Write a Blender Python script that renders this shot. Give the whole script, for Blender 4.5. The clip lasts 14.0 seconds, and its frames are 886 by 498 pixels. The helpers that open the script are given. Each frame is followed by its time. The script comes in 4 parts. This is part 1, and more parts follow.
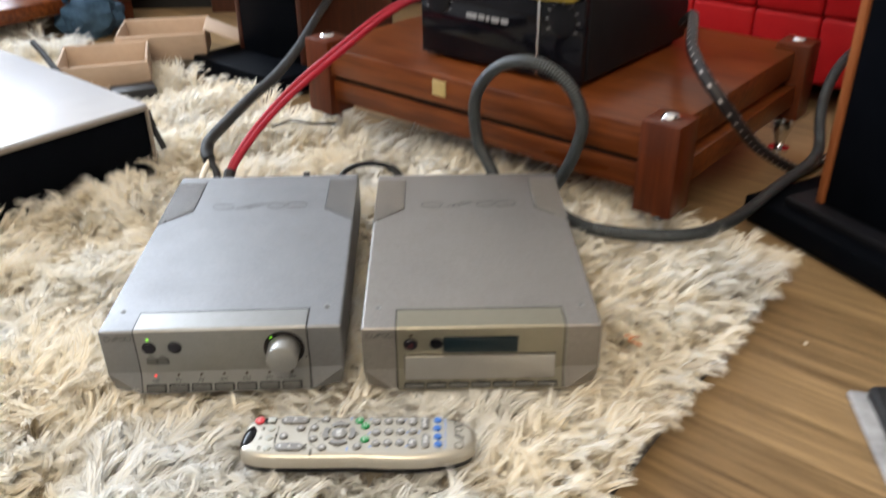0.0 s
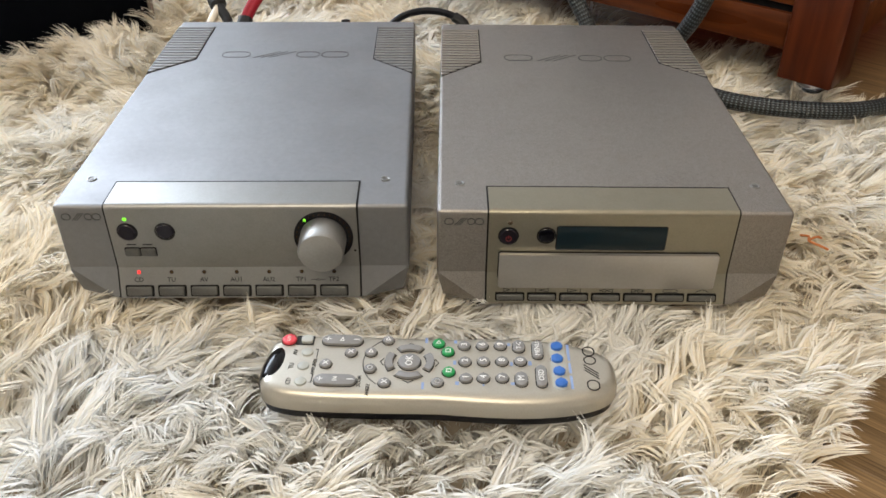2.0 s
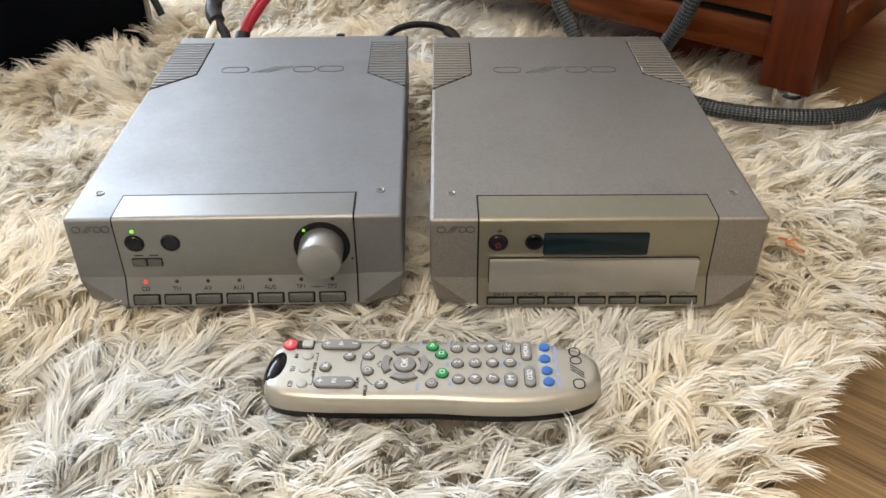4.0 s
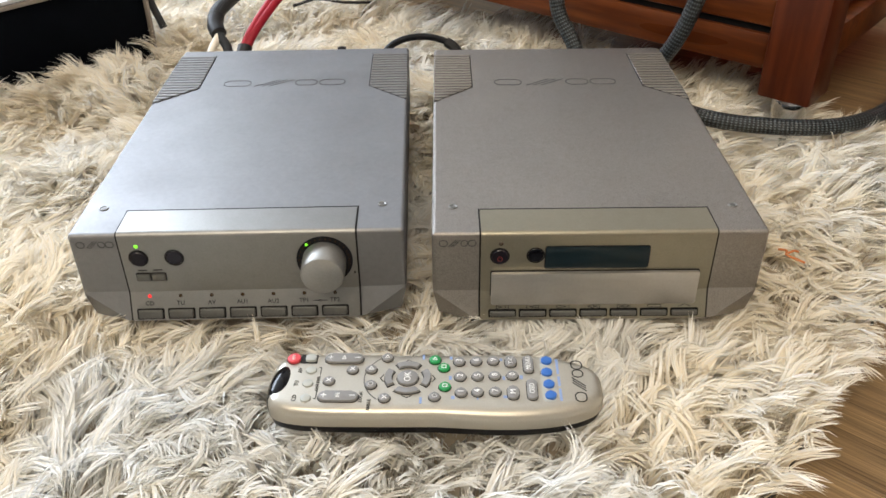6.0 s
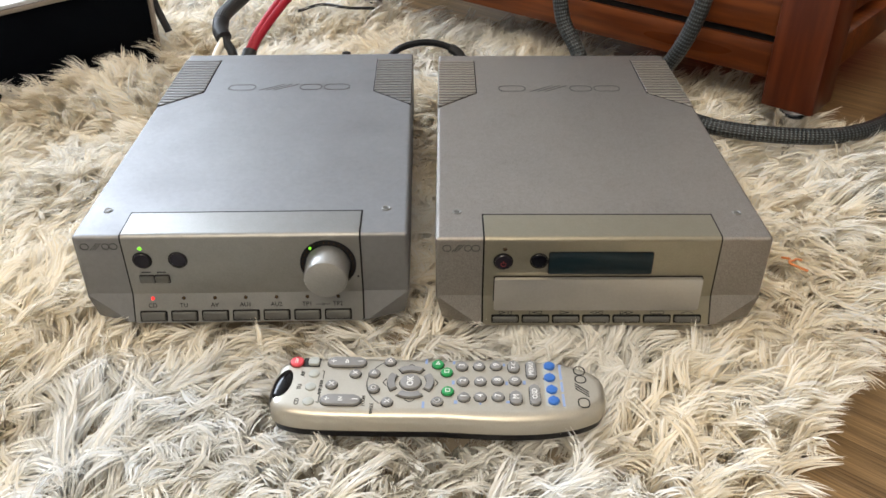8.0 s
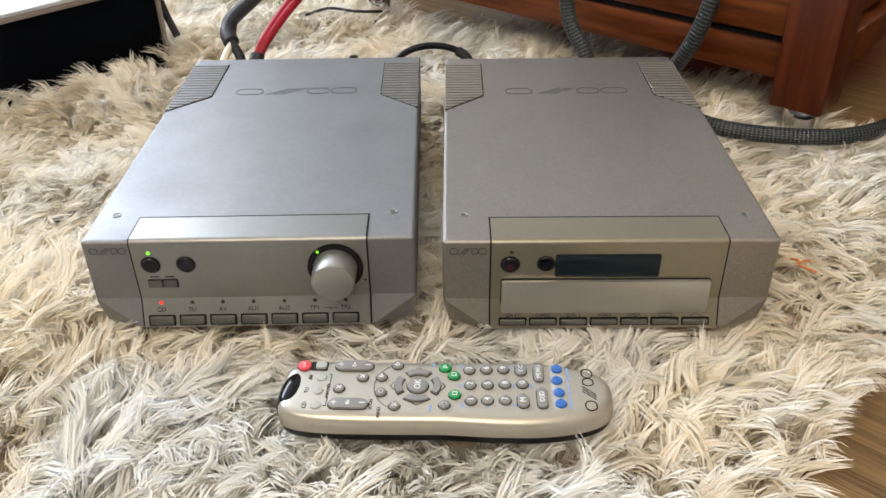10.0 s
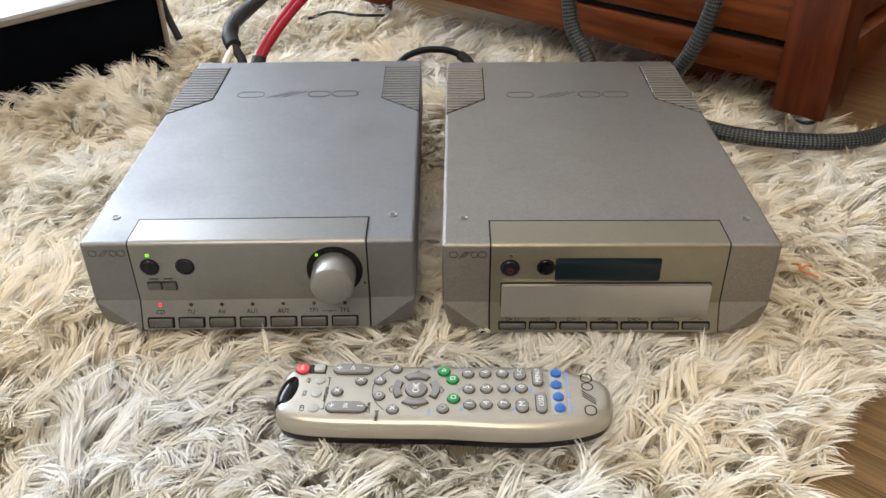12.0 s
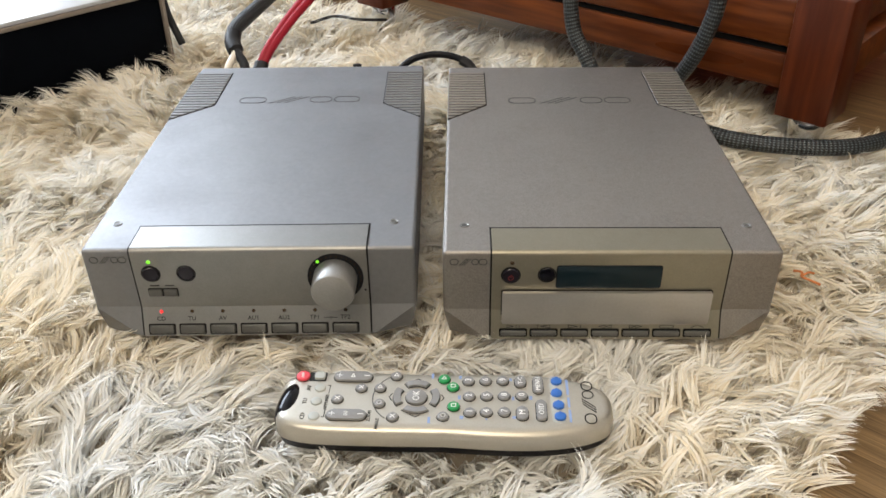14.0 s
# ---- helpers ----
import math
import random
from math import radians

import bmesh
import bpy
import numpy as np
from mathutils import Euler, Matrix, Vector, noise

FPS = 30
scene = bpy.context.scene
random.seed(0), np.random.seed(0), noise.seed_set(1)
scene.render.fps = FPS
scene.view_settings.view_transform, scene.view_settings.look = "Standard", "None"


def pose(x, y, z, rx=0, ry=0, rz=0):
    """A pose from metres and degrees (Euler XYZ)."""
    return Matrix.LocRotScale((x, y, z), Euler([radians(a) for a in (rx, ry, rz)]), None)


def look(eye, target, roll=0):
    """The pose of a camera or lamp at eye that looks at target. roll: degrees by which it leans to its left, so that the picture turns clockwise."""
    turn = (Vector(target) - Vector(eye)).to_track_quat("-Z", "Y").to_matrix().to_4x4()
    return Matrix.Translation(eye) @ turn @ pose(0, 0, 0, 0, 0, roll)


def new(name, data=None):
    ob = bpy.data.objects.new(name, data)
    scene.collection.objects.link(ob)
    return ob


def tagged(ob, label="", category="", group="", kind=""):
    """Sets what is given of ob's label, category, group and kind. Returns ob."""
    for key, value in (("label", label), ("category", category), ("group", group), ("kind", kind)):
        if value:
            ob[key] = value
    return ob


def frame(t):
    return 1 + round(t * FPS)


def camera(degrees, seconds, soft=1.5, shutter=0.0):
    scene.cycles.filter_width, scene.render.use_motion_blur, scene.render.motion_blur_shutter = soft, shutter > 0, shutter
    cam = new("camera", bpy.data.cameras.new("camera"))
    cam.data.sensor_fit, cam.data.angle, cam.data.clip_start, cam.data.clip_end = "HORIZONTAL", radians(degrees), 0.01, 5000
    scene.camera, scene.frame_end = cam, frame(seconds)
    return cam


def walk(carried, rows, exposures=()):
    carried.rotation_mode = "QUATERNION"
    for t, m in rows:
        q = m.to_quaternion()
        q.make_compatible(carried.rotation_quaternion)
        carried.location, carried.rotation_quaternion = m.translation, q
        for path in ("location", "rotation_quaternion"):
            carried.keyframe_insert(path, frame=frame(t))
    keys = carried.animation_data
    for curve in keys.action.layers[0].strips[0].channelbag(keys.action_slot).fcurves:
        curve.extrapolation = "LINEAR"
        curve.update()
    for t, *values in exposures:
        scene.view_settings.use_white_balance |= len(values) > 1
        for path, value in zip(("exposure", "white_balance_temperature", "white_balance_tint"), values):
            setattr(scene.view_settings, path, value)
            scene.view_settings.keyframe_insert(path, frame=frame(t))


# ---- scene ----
cam = camera(55.5, 14.0, soft=1.6, shutter=0.5)
PATH = [
    (0, (0.285, -0.624, 0.524), (0.345, 1.121, -0.452), -0.6),
    (0.2, (0.260, -0.581, 0.487), (0.314, 1.131, -0.543), -0.9),
    (0.4, (0.242, -0.536, 0.440), (0.284, 1.163, -0.616), -1.2),
    (0.5, (0.241, -0.518, 0.42), (0.266, 1.173, -0.648), -1.3),
    (1, (0.227, -0.452, 0.368), (0.243, 1.218, -0.734), -0.6),
    (1.5, (0.233, -0.441, 0.365), (0.253, 1.222, -0.747), -0.0),
    (2, (0.229, -0.437, 0.364), (0.257, 1.218, -0.758), 0.3),
    (4.5, (0.232, -0.459, 0.384), (0.263, 1.205, -0.726), -0.6),
    (5, (0.231, -0.458, 0.386), (0.256, 1.21, -0.717), -0.9),
    (5.5, (0.232, -0.457, 0.387), (0.258, 1.213, -0.713), -0.9),
    (6, (0.231, -0.457, 0.386), (0.263, 1.211, -0.717), -0.6),
    (6.5, (0.232, -0.458, 0.386), (0.264, 1.211, -0.716), -0.5),
    (7, (0.232, -0.459, 0.385), (0.267, 1.213, -0.712), -0.3),
    (7.5, (0.231, -0.459, 0.384), (0.265, 1.217, -0.707), -0.1),
    (8, (0.229, -0.458, 0.385), (0.26, 1.219, -0.704), -0.1),
    (10.5, (0.232, -0.458, 0.386), (0.235, 1.224, -0.696), -0.9),
    (11, (0.233, -0.457, 0.386), (0.233, 1.227, -0.692), -0.9),
    (11.5, (0.232, -0.456, 0.386), (0.234, 1.229, -0.691), -0.8),
    (12, (0.233, -0.457, 0.384), (0.234, 1.229, -0.691), -0.7),
    (12.5, (0.234, -0.457, 0.385), (0.231, 1.229, -0.69), -0.7),
    (13, (0.233, -0.457, 0.386), (0.231, 1.229, -0.689), -0.7),
    (13.5, (0.234, -0.456, 0.386), (0.229, 1.231, -0.687), -0.8),
    (14, (0.235, -0.455, 0.387), (0.227, 1.233, -0.685), -0.8),
]
EXPOSURES = [(0, -0.04), (0.5, -0.42), (1.0, -0.72), (1.5, -0.36), (2.0, -0.22), (4.5, -0.10), (8.0, -0.10), (14.0, -0.16)]
walk(cam, [(t, look(eye, target, roll)) for t, eye, target, roll in PATH], EXPOSURES)

# ---- world, light ----
world = bpy.data.worlds.new("world")
scene.world = world
world.use_nodes = True
_n = world.node_tree.nodes
_sky = _n.new("ShaderNodeTexSky")
_sky.sky_type = "NISHITA"
_sky.sun_disc = False
_sky.sun_elevation = radians(38)
_sky.sun_rotation = radians(-50)
world.node_tree.links.new(_sky.outputs[0], _n["Background"].inputs[0])
_n["Background"].inputs[1].default_value = 0.12

ROOM_TURN = -42.0
ROOM = pose(0.2, 0.4, 0, 0, 0, ROOM_TURN)     # the room's axes: the stand, the rug and the boards follow them


def window_light(name, m, w, h, watts, colour):
    d = bpy.data.lights.new(name, "AREA")
    d.shape, d.size, d.size_y, d.energy, d.color = "RECTANGLE", w, h, watts, colour
    ob = new(name, d)
    ob.matrix_world = m
    return ob


window_light("window_daylight", ROOM @ pose(-3.06, 0.12, 1.85, 0, -90, 0), 1.6, 2.4, 218, (0.76, 0.86, 1.0))
# Added warm fill from behind the camera; no window is known there.
window_light("rear_fill_light", ROOM @ pose(1.25, -1.96, 2.20, 90, 0, 0), 1.8, 1.35, 88, (1.0, 0.88, 0.70))

# ---- materials ----


def mat(name, base=(0.5, 0.5, 0.5), rough=0.5, metal=0.0, base2=None, scale=40.0, detail=3.0, stretch=(1, 1, 1), bump=0.0, bump_scale=None,
        rough_var=0.0, island=0.0, per_object=0.0, spec=0.5, coat=0.0, emit=None, emit_strength=0.0, coords="Object", ramp=(0.3, 0.7), broad=0.4, cloud=0.0, cloud_scale=14.0):
    """A principled material with a two-scale colour variation, a fine relief and an uneven gloss."""
    m = bpy.data.materials.new(name)
    m.use_nodes = True
    nt = m.node_tree
    n, l = nt.nodes, nt.links
    b = n["Principled BSDF"]
    b.inputs["Roughness"].default_value = rough
    b.inputs["Metallic"].default_value = metal
    b.inputs["Specular IOR Level"].default_value = spec
    b.inputs["Coat Weight"].default_value = coat
    b.inputs["Base Color"].default_value = (*base, 1)
    if emit:
        b.inputs["Emission Color"].default_value = (*emit, 1)
        b.inputs["Emission Strength"].default_value = emit_strength
    tc = n.new("ShaderNodeTexCoord")
    mp = n.new("ShaderNodeMapping")
    mp.inputs["Scale"].default_value = stretch
    l.new(tc.outputs[coords], mp.inputs[0])
    nz = n.new("ShaderNodeTexNoise")
    nz.inputs["Scale"].default_value = scale
    nz.inputs["Detail"].default_value = detail
    l.new(mp.outputs[0], nz.inputs[0])
    big = n.new("ShaderNodeTexNoise")
    big.inputs["Scale"].default_value = scale * 0.12
    big.inputs["Detail"].default_value = 2
    l.new(mp.outputs[0], big.inputs[0])
    add = n.new("ShaderNodeMath")
    add.operation = "MULTIPLY_ADD"
    l.new(nz.outputs[0], add.inputs[0])
    add.inputs[1].default_value = 1 - broad
    half = n.new("ShaderNodeMath")
    half.operation = "MULTIPLY"
    half.inputs[1].default_value = broad
    l.new(big.outputs[0], half.inputs[0])
    l.new(half.outputs[0], add.inputs[2])
    fac = add.outputs[0]
    if island or per_object:
        info = n.new("ShaderNodeNewGeometry" if island else "ShaderNodeObjectInfo")
        mix = n.new("ShaderNodeMix")
        mix.inputs[0].default_value = island or per_object
        l.new(fac, mix.inputs[2])
        l.new(info.outputs["Random Per Island" if island else "Random"], mix.inputs[3])
        fac = mix.outputs[0]
    if base2:
        r = n.new("ShaderNodeValToRGB")
        r.color_ramp.elements[0].position, r.color_ramp.elements[1].position = ramp
        r.color_ramp.elements[0].color, r.color_ramp.elements[1].color = (*base, 1), (*base2, 1)
        l.new(fac, r.inputs[0])
        l.new(r.outputs[0], b.inputs["Base Color"])
    if rough_var:
        rr = n.new("ShaderNodeMapRange")
        rr.inputs[3].default_value, rr.inputs[4].default_value = rough - rough_var, rough + rough_var
        l.new(big.outputs[0], rr.inputs[0])
        l.new(rr.outputs[0], b.inputs["Roughness"])
    if cloud:
        # broad uneven gloss and tone, imitating mottled room reflections on the metal
        cl = n.new("ShaderNodeTexNoise")
        cl.inputs["Scale"].default_value = cloud_scale
        cl.inputs["Detail"].default_value = 4
        l.new(tc.outputs[coords], cl.inputs[0])
        for socket, lo, hi in (("Roughness", rough - cloud * 0.8, rough + cloud * 0.8), ("Metallic", metal - cloud, metal + cloud)):
            cr = n.new("ShaderNodeMapRange")
            cr.inputs[1].default_value, cr.inputs[2].default_value = 0.3, 0.7
            cr.inputs[3].default_value, cr.inputs[4].default_value = lo, hi
            l.new(cl.outputs[0], cr.inputs[0])
            l.new(cr.outputs[0], b.inputs[socket])
    if bump:
        bp = n.new("ShaderNodeBump")
        bp.inputs["Strength"].default_value = bump
        bp.inputs["Distance"].default_value = 0.001
        src = nz
        if bump_scale:
            src = n.new("ShaderNodeTexNoise")
            src.inputs["Scale"].default_value = bump_scale
            src.inputs["Detail"].default_value = 2
            l.new(mp.outputs[0], src.inputs[0])
        l.new(src.outputs[0], bp.inputs["Height"])
        l.new(bp.outputs[0], b.inputs["Normal"])
    return m


def fur_mat():
    m = bpy.data.materials.new("cream_fur")
    m.use_nodes = True
    n, l = m.node_tree.nodes, m.node_tree.links
    n.remove(n["Principled BSDF"])
    geo = n.new("ShaderNodeNewGeometry")
    ramp = n.new("ShaderNodeValToRGB")
    e = ramp.color_ramp.elements
    e[0].position, e[0].color = 0.0, (0.66, 0.56, 0.42, 1)
    e[1].position, e[1].color = 1.0, (0.95, 0.95, 0.95, 1)
    for p, c in ((0.25, (0.82, 0.715, 0.535, 1)), (0.45, (0.94, 0.87, 0.73, 1)), (0.65, (0.96, 0.92, 0.84, 1)), (0.80, (0.86, 0.88, 0.90, 1))):
        k = e.new(p)
        k.color = c
    nz = n.new("ShaderNodeTexNoise")
    nz.inputs["Scale"].default_value = 16
    nz.inputs["Detail"].default_value = 4
    l.new(geo.outputs["Position"], nz.inputs[0])
    mx = n.new("ShaderNodeMix")
    mx.inputs[0].default_value = 0.62
    l.new(geo.outputs["Random Per Island"], mx.inputs[2])
    l.new(nz.outputs[0], mx.inputs[3])
    l.new(mx.outputs[0], ramp.inputs[0])
    # grey-tipped patches
    nz2 = n.new("ShaderNodeTexNoise")
    nz2.inputs["Scale"].default_value = 5
    nz2.inputs["Detail"].default_value = 4
    l.new(geo.outputs["Position"], nz2.inputs[0])
    gr = n.new("ShaderNodeMapRange")
    gr.inputs[1].default_value, gr.inputs[2].default_value = 0.50, 0.62
    gr.inputs[4].default_value = 0.45
    l.new(nz2.outputs[0], gr.inputs[0])
    grey = n.new("ShaderNodeMix")
    grey.data_type = "RGBA"
    grey.inputs[7].default_value = (0.79, 0.83, 0.88, 1)
    l.new(gr.outputs[0], grey.inputs[0])
    l.new(ramp.outputs[0], grey.inputs[6])
    d = n.new("ShaderNodeBsdfDiffuse")
    t = n.new("ShaderNodeBsdfTranslucent")
    g = n.new("ShaderNodeBsdfGlossy")
    g.inputs["Roughness"].default_value = 0.45
    l.new(grey.outputs[2], d.inputs[0])
    l.new(grey.outputs[2], t.inputs[0])
    m1 = n.new("ShaderNodeMixShader")
    m1.inputs[0].default_value = 0.34
    l.new(d.outputs[0], m1.inputs[1])
    l.new(t.outputs[0], m1.inputs[2])
    m2 = n.new("ShaderNodeMixShader")
    m2.inputs[0].default_value = 0.07
    l.new(m1.outputs[0], m2.inputs[1])
    l.new(g.outputs[0], m2.inputs[2])
    l.new(m2.outputs[0], n["Material Output"].inputs[0])
    return m


def braid_mat(name, dark, light, around, along, thresh, rough=0.55):
    """A woven cable sleeve: light flecks on a dark net, laid out by the tube's UVs (u around, v metres along)."""
    m = bpy.data.materials.new(name)
    m.use_nodes = True
    n, l = m.node_tree.nodes, m.node_tree.links
    b = n["Principled BSDF"]
    b.inputs["Roughness"].default_value = rough
    uv = n.new("ShaderNodeUVMap")
    sep = n.new("ShaderNodeSeparateXYZ")
    l.new(uv.outputs[0], sep.inputs[0])

    def wave(sign):
        a = n.new("ShaderNodeMath")
        a.operation = "MULTIPLY"
        a.inputs[1].default_value = 2 * math.pi * around
        l.new(sep.outputs[0], a.inputs[0])
        c = n.new("ShaderNodeMath")
        c.operation = "MULTIPLY_ADD"
        c.inputs[1].default_value = sign * 2 * math.pi * along
        l.new(sep.outputs[1], c.inputs[0])
        l.new(a.outputs[0], c.inputs[2])
        s = n.new("ShaderNodeMath")
        s.operation = "SINE"
        l.new(c.outputs[0], s.inputs[0])
        return s

    p = n.new("ShaderNodeMath")
    p.operation = "MULTIPLY"
    l.new(wave(1).outputs[0], p.inputs[0])
    l.new(wave(-1).outputs[0], p.inputs[1])
    r = n.new("ShaderNodeValToRGB")
    e = r.color_ramp.elements
    e[0].position, e[0].color = thresh - 0.12, (*dark, 1)
    e[1].position, e[1].color = thresh + 0.12, (*light, 1)
    mr = n.new("ShaderNodeMapRange")
    mr.inputs[1].default_value = -1
    l.new(p.outputs[0], mr.inputs[0])
    l.new(mr.outputs[0], r.inputs[0])
    l.new(r.outputs[0], b.inputs["Base Color"])
    bp = n.new("ShaderNodeBump")
    bp.inputs["Strength"].default_value = 0.7
    bp.inputs["Distance"].default_value = 0.001
    l.new(mr.outputs[0], bp.inputs["Height"])
    l.new(bp.outputs[0], b.inputs["Normal"])
    return m


def wood_mat(name, c1, c2, rough, stretch, scale, per_object=0.0, coat=0.0, bump=0.08, ramp=(0.4, 0.6), spec=0.5):
    return mat(name, c1, rough, 0, c2, scale, 6, stretch, bump, rough_var=0.08, per_object=per_object, coat=coat, ramp=ramp, spec=spec)


M_AMP = mat("grey_cast_paint", (0.190, 0.190, 0.194), 0.50, 0.74, (0.232, 0.232, 0.236), 2200, 2, bump=0.10, cloud=0.09, cloud_scale=17)
M_CD = mat("darker_grey_cast_paint", (0.205, 0.188, 0.171), 0.43, 0.78, (0.316, 0.291, 0.269), 1800, 1, bump=0.18, ramp=(0.33, 0.67), broad=0.15, cloud=0.07)
M_PANEL = mat("silver_panel_paint", (0.235, 0.230, 0.219), 0.40, 0.80, (0.27, 0.265, 0.253), 900, 2, bump=0.06, cloud=0.04)
M_PANEL_CD = mat("champagne_panel_paint", (0.240, 0.219, 0.167), 0.34, 0.80, (0.275, 0.252, 0.196), 900, 2, bump=0.06, cloud=0.04)
M_TRAY = mat("tray_silver", (0.40, 0.385, 0.36), 0.38, 0.75, (0.44, 0.425, 0.40), 500, 2, bump=0.03)
M_KNOB = mat("knob_silver", (0.30, 0.295, 0.28), 0.42, 0.75, (0.34, 0.335, 0.32), 700, 2, bump=0.06)
# Near-black for joints; proud plates of it also imitate shaded recesses.
M_GAP = mat("dark_gap", (0.008, 0.008, 0.008), 0.6, spec=0.1)
M_BLACK = mat("black_plastic", (0.006, 0.006, 0.008), 0.42, 0, (0.010, 0.010, 0.012), 300, bump=0.05, spec=0.12)
M_GLOSSBLACK = mat("gloss_black", (0.003, 0.003, 0.0045), 0.08, 0, (0.0045, 0.0045, 0.007), 60, rough_var=0.02, spec=0.25)
M_IR = mat("smoked_window", (0.012, 0.010, 0.014), 0.14, spec=0.25)
M_DISPLAY = mat("display_glass", (0.005, 0.012, 0.016), 0.08, 0, (0.008, 0.016, 0.020), 40, spec=0.22)
M_BUTTON = mat("button_grey", (0.085, 0.083, 0.077), 0.42, 0.4, (0.11, 0.108, 0.10), 600, bump=0.05)
M_INK = mat("dark_print", (0.022, 0.022, 0.021), 0.6, spec=0.2)
# Dark tone of raised strokes, in place of shade in engraved lines.
M_ENGRAVE_SHADE = mat("engraving_shade", (0.085, 0.083, 0.08), 0.5, 0.4)
M_LEDOFF = mat("unlit_led", (0.05, 0.03, 0.015), 0.25)
M_LEDGREEN = mat("green_led", (0.1, 0.5, 0.02), 0.3, emit=(0.3, 1.0, 0.04), emit_strength=0.9)
M_LEDRED = mat("red_led", (0.6, 0.03, 0.03), 0.3, emit=(1.0, 0.04, 0.04), emit_strength=1.0)
M_SHELL = mat("remote_silver", (0.41, 0.38, 0.32), 0.34, 0.62, (0.45, 0.42, 0.36), 900, 2, bump=0.04, cloud=0.04)
M_KEY = mat("rubber_grey", (0.19, 0.185, 0.18), 0.5, 0, (0.22, 0.215, 0.21), 500, bump=0.05)
M_KEYLIGHT = mat("pale_key", (0.36, 0.37, 0.34), 0.45, 0, (0.39, 0.40, 0.37), 500)
M_KEYRED = mat("red_key", (0.62, 0.055, 0.075), 0.4, 0, (0.66, 0.07, 0.09), 500)
M_KEYGREEN = mat("green_key", (0.012, 0.24, 0.065), 0.4, 0, (0.016, 0.28, 0.08), 500)
M_KEYBLUE = mat("blue_key", (0.022, 0.105, 0.38), 0.4, 0, (0.030, 0.13, 0.43), 500)
M_WHITEINK = mat("white_print", (0.75, 0.75, 0.73), 0.6)
M_GREYINK = mat("dim_print", (0.24, 0.24, 0.25), 0.5)
M_BLUEINK = mat("blue_print", (0.22, 0.30, 0.50), 0.6)
M_FUR = fur_mat()
M_BINDING = mat("dark_binding", (0.03, 0.026, 0.022), 0.9, 0, (0.05, 0.044, 0.038), 200, bump=0.4)
M_BACKING = mat("rug_backing", (0.40, 0.33, 0.245), 0.95, 0, (0.50, 0.42, 0.32), 120, bump=0.6)
M_CHERRY = wood_mat("cherry_wood", (0.068, 0.0160, 0.0040), (0.158, 0.043, 0.0100), 0.30, (1.2, 14, 14), 9, spec=0.28)
M_CHERRY_END = wood_mat("cherry_leg_wood", (0.056, 0.0115, 0.0040), (0.100, 0.0230, 0.0072), 0.32, (14, 14, 1.2), 9, spec=0.28)
M_BOARD = wood_mat("laminate_oak", (0.102, 0.061, 0.027), (0.395, 0.260, 0.129), 0.44, (0.9, 60, 4), 12, per_object=0.12, ramp=(0.38, 0.64), bump=0.05, spec=0.4)
M_CHROME = mat("chrome", (0.75, 0.75, 0.76), 0.12, 1.0, (0.7, 0.7, 0.7), 80, rough_var=0.04)
M_BRASS = mat("brass_plate", (0.55, 0.42, 0.18), 0.4, 0.6, (0.62, 0.48, 0.22), 200)
# Weave flecks are real; their bluish tone also paints in the sheen.
M_BRAID = braid_mat("grey_braid", (0.003, 0.004, 0.005), (0.115, 0.138, 0.148), 10, 135, 0.75, 0.36)
M_BRAID2 = braid_mat("grey_sleeve", (0.005, 0.005, 0.005), (0.026, 0.027, 0.027), 10, 200, 0.6)
M_FLECK = braid_mat("flecked_sleeve", (0.010, 0.008, 0.010), (0.55, 0.50, 0.50), 2, 26, 0.965)
M_REDCABLE = mat("red_cable", (0.27, 0.008, 0.020), 0.5, 0, (0.34, 0.013, 0.028), 300, bump=0.15, spec=0.25)
M_RUBBER = mat("black_rubber", (0.012, 0.012, 0.013), 0.45, 0, (0.020, 0.020, 0.021), 250, bump=0.1, spec=0.3)
M_WHITECAP = mat("ivory_plug", (0.72, 0.66, 0.55), 0.45, 0, (0.78, 0.72, 0.6), 200)
M_WHITETOP = mat("white_lid", (0.47, 0.475, 0.50), 0.3, 0, (0.51, 0.515, 0.54), 30, rough_var=0.05, coat=0.2)
M_TAUPE = mat("taupe_edge", (0.20, 0.165, 0.135), 0.5, 0, (0.25, 0.21, 0.175), 200)
M_NAVYBLACK = mat("black_face", (0.002, 0.0026, 0.004), 0.45, 0, (0.0032, 0.004, 0.006), 40, rough_var=0.08, spec=0.025)
M_CARD = mat("cardboard", (0.46, 0.34, 0.25), 0.85, 0, (0.54, 0.41, 0.31), 60, stretch=(1, 8, 1), bump=0.2)
M_RED = mat("red_upholstery", (0.33, 0.005, 0.009), 0.5, 0, (0.40, 0.010, 0.013), 220, bump=0.3, spec=0.2)
M_DARKWOOD = wood_mat("dark_red_wood", (0.036, 0.010, 0.006), (0.065, 0.018, 0.009), 0.4, (14, 14, 1.2), 9)
M_SPKWOOD = wood_mat("orange_wood", (0.20, 0.060, 0.020), (0.28, 0.095, 0.034), 0.35, (14, 14, 1.2), 9, spec=0.25)
M_DENIM = mat("blue_fabric", (0.018, 0.052, 0.098), 0.85, 0, (0.055, 0.115, 0.185), 90, bump=0.6)
M_YELLOW = mat("yellow_cloth", (0.20, 0.145, 0.018), 0.8, 0, (0.28, 0.21, 0.035), 90, bump=0.4, spec=0.2)
M_WALL = mat("wall_paint", (0.42, 0.40, 0.37), 0.9, 0, (0.46, 0.44, 0.41), 20, bump=0.1)
M_CEIL = mat("ceiling_paint", (0.82, 0.81, 0.79), 0.9, 0, (0.85, 0.84, 0.82), 20, bump=0.1)
M_FRAMEWHITE = mat("window_paint", (0.8, 0.8, 0.8), 0.4, 0, (0.84, 0.84, 0.84), 60)
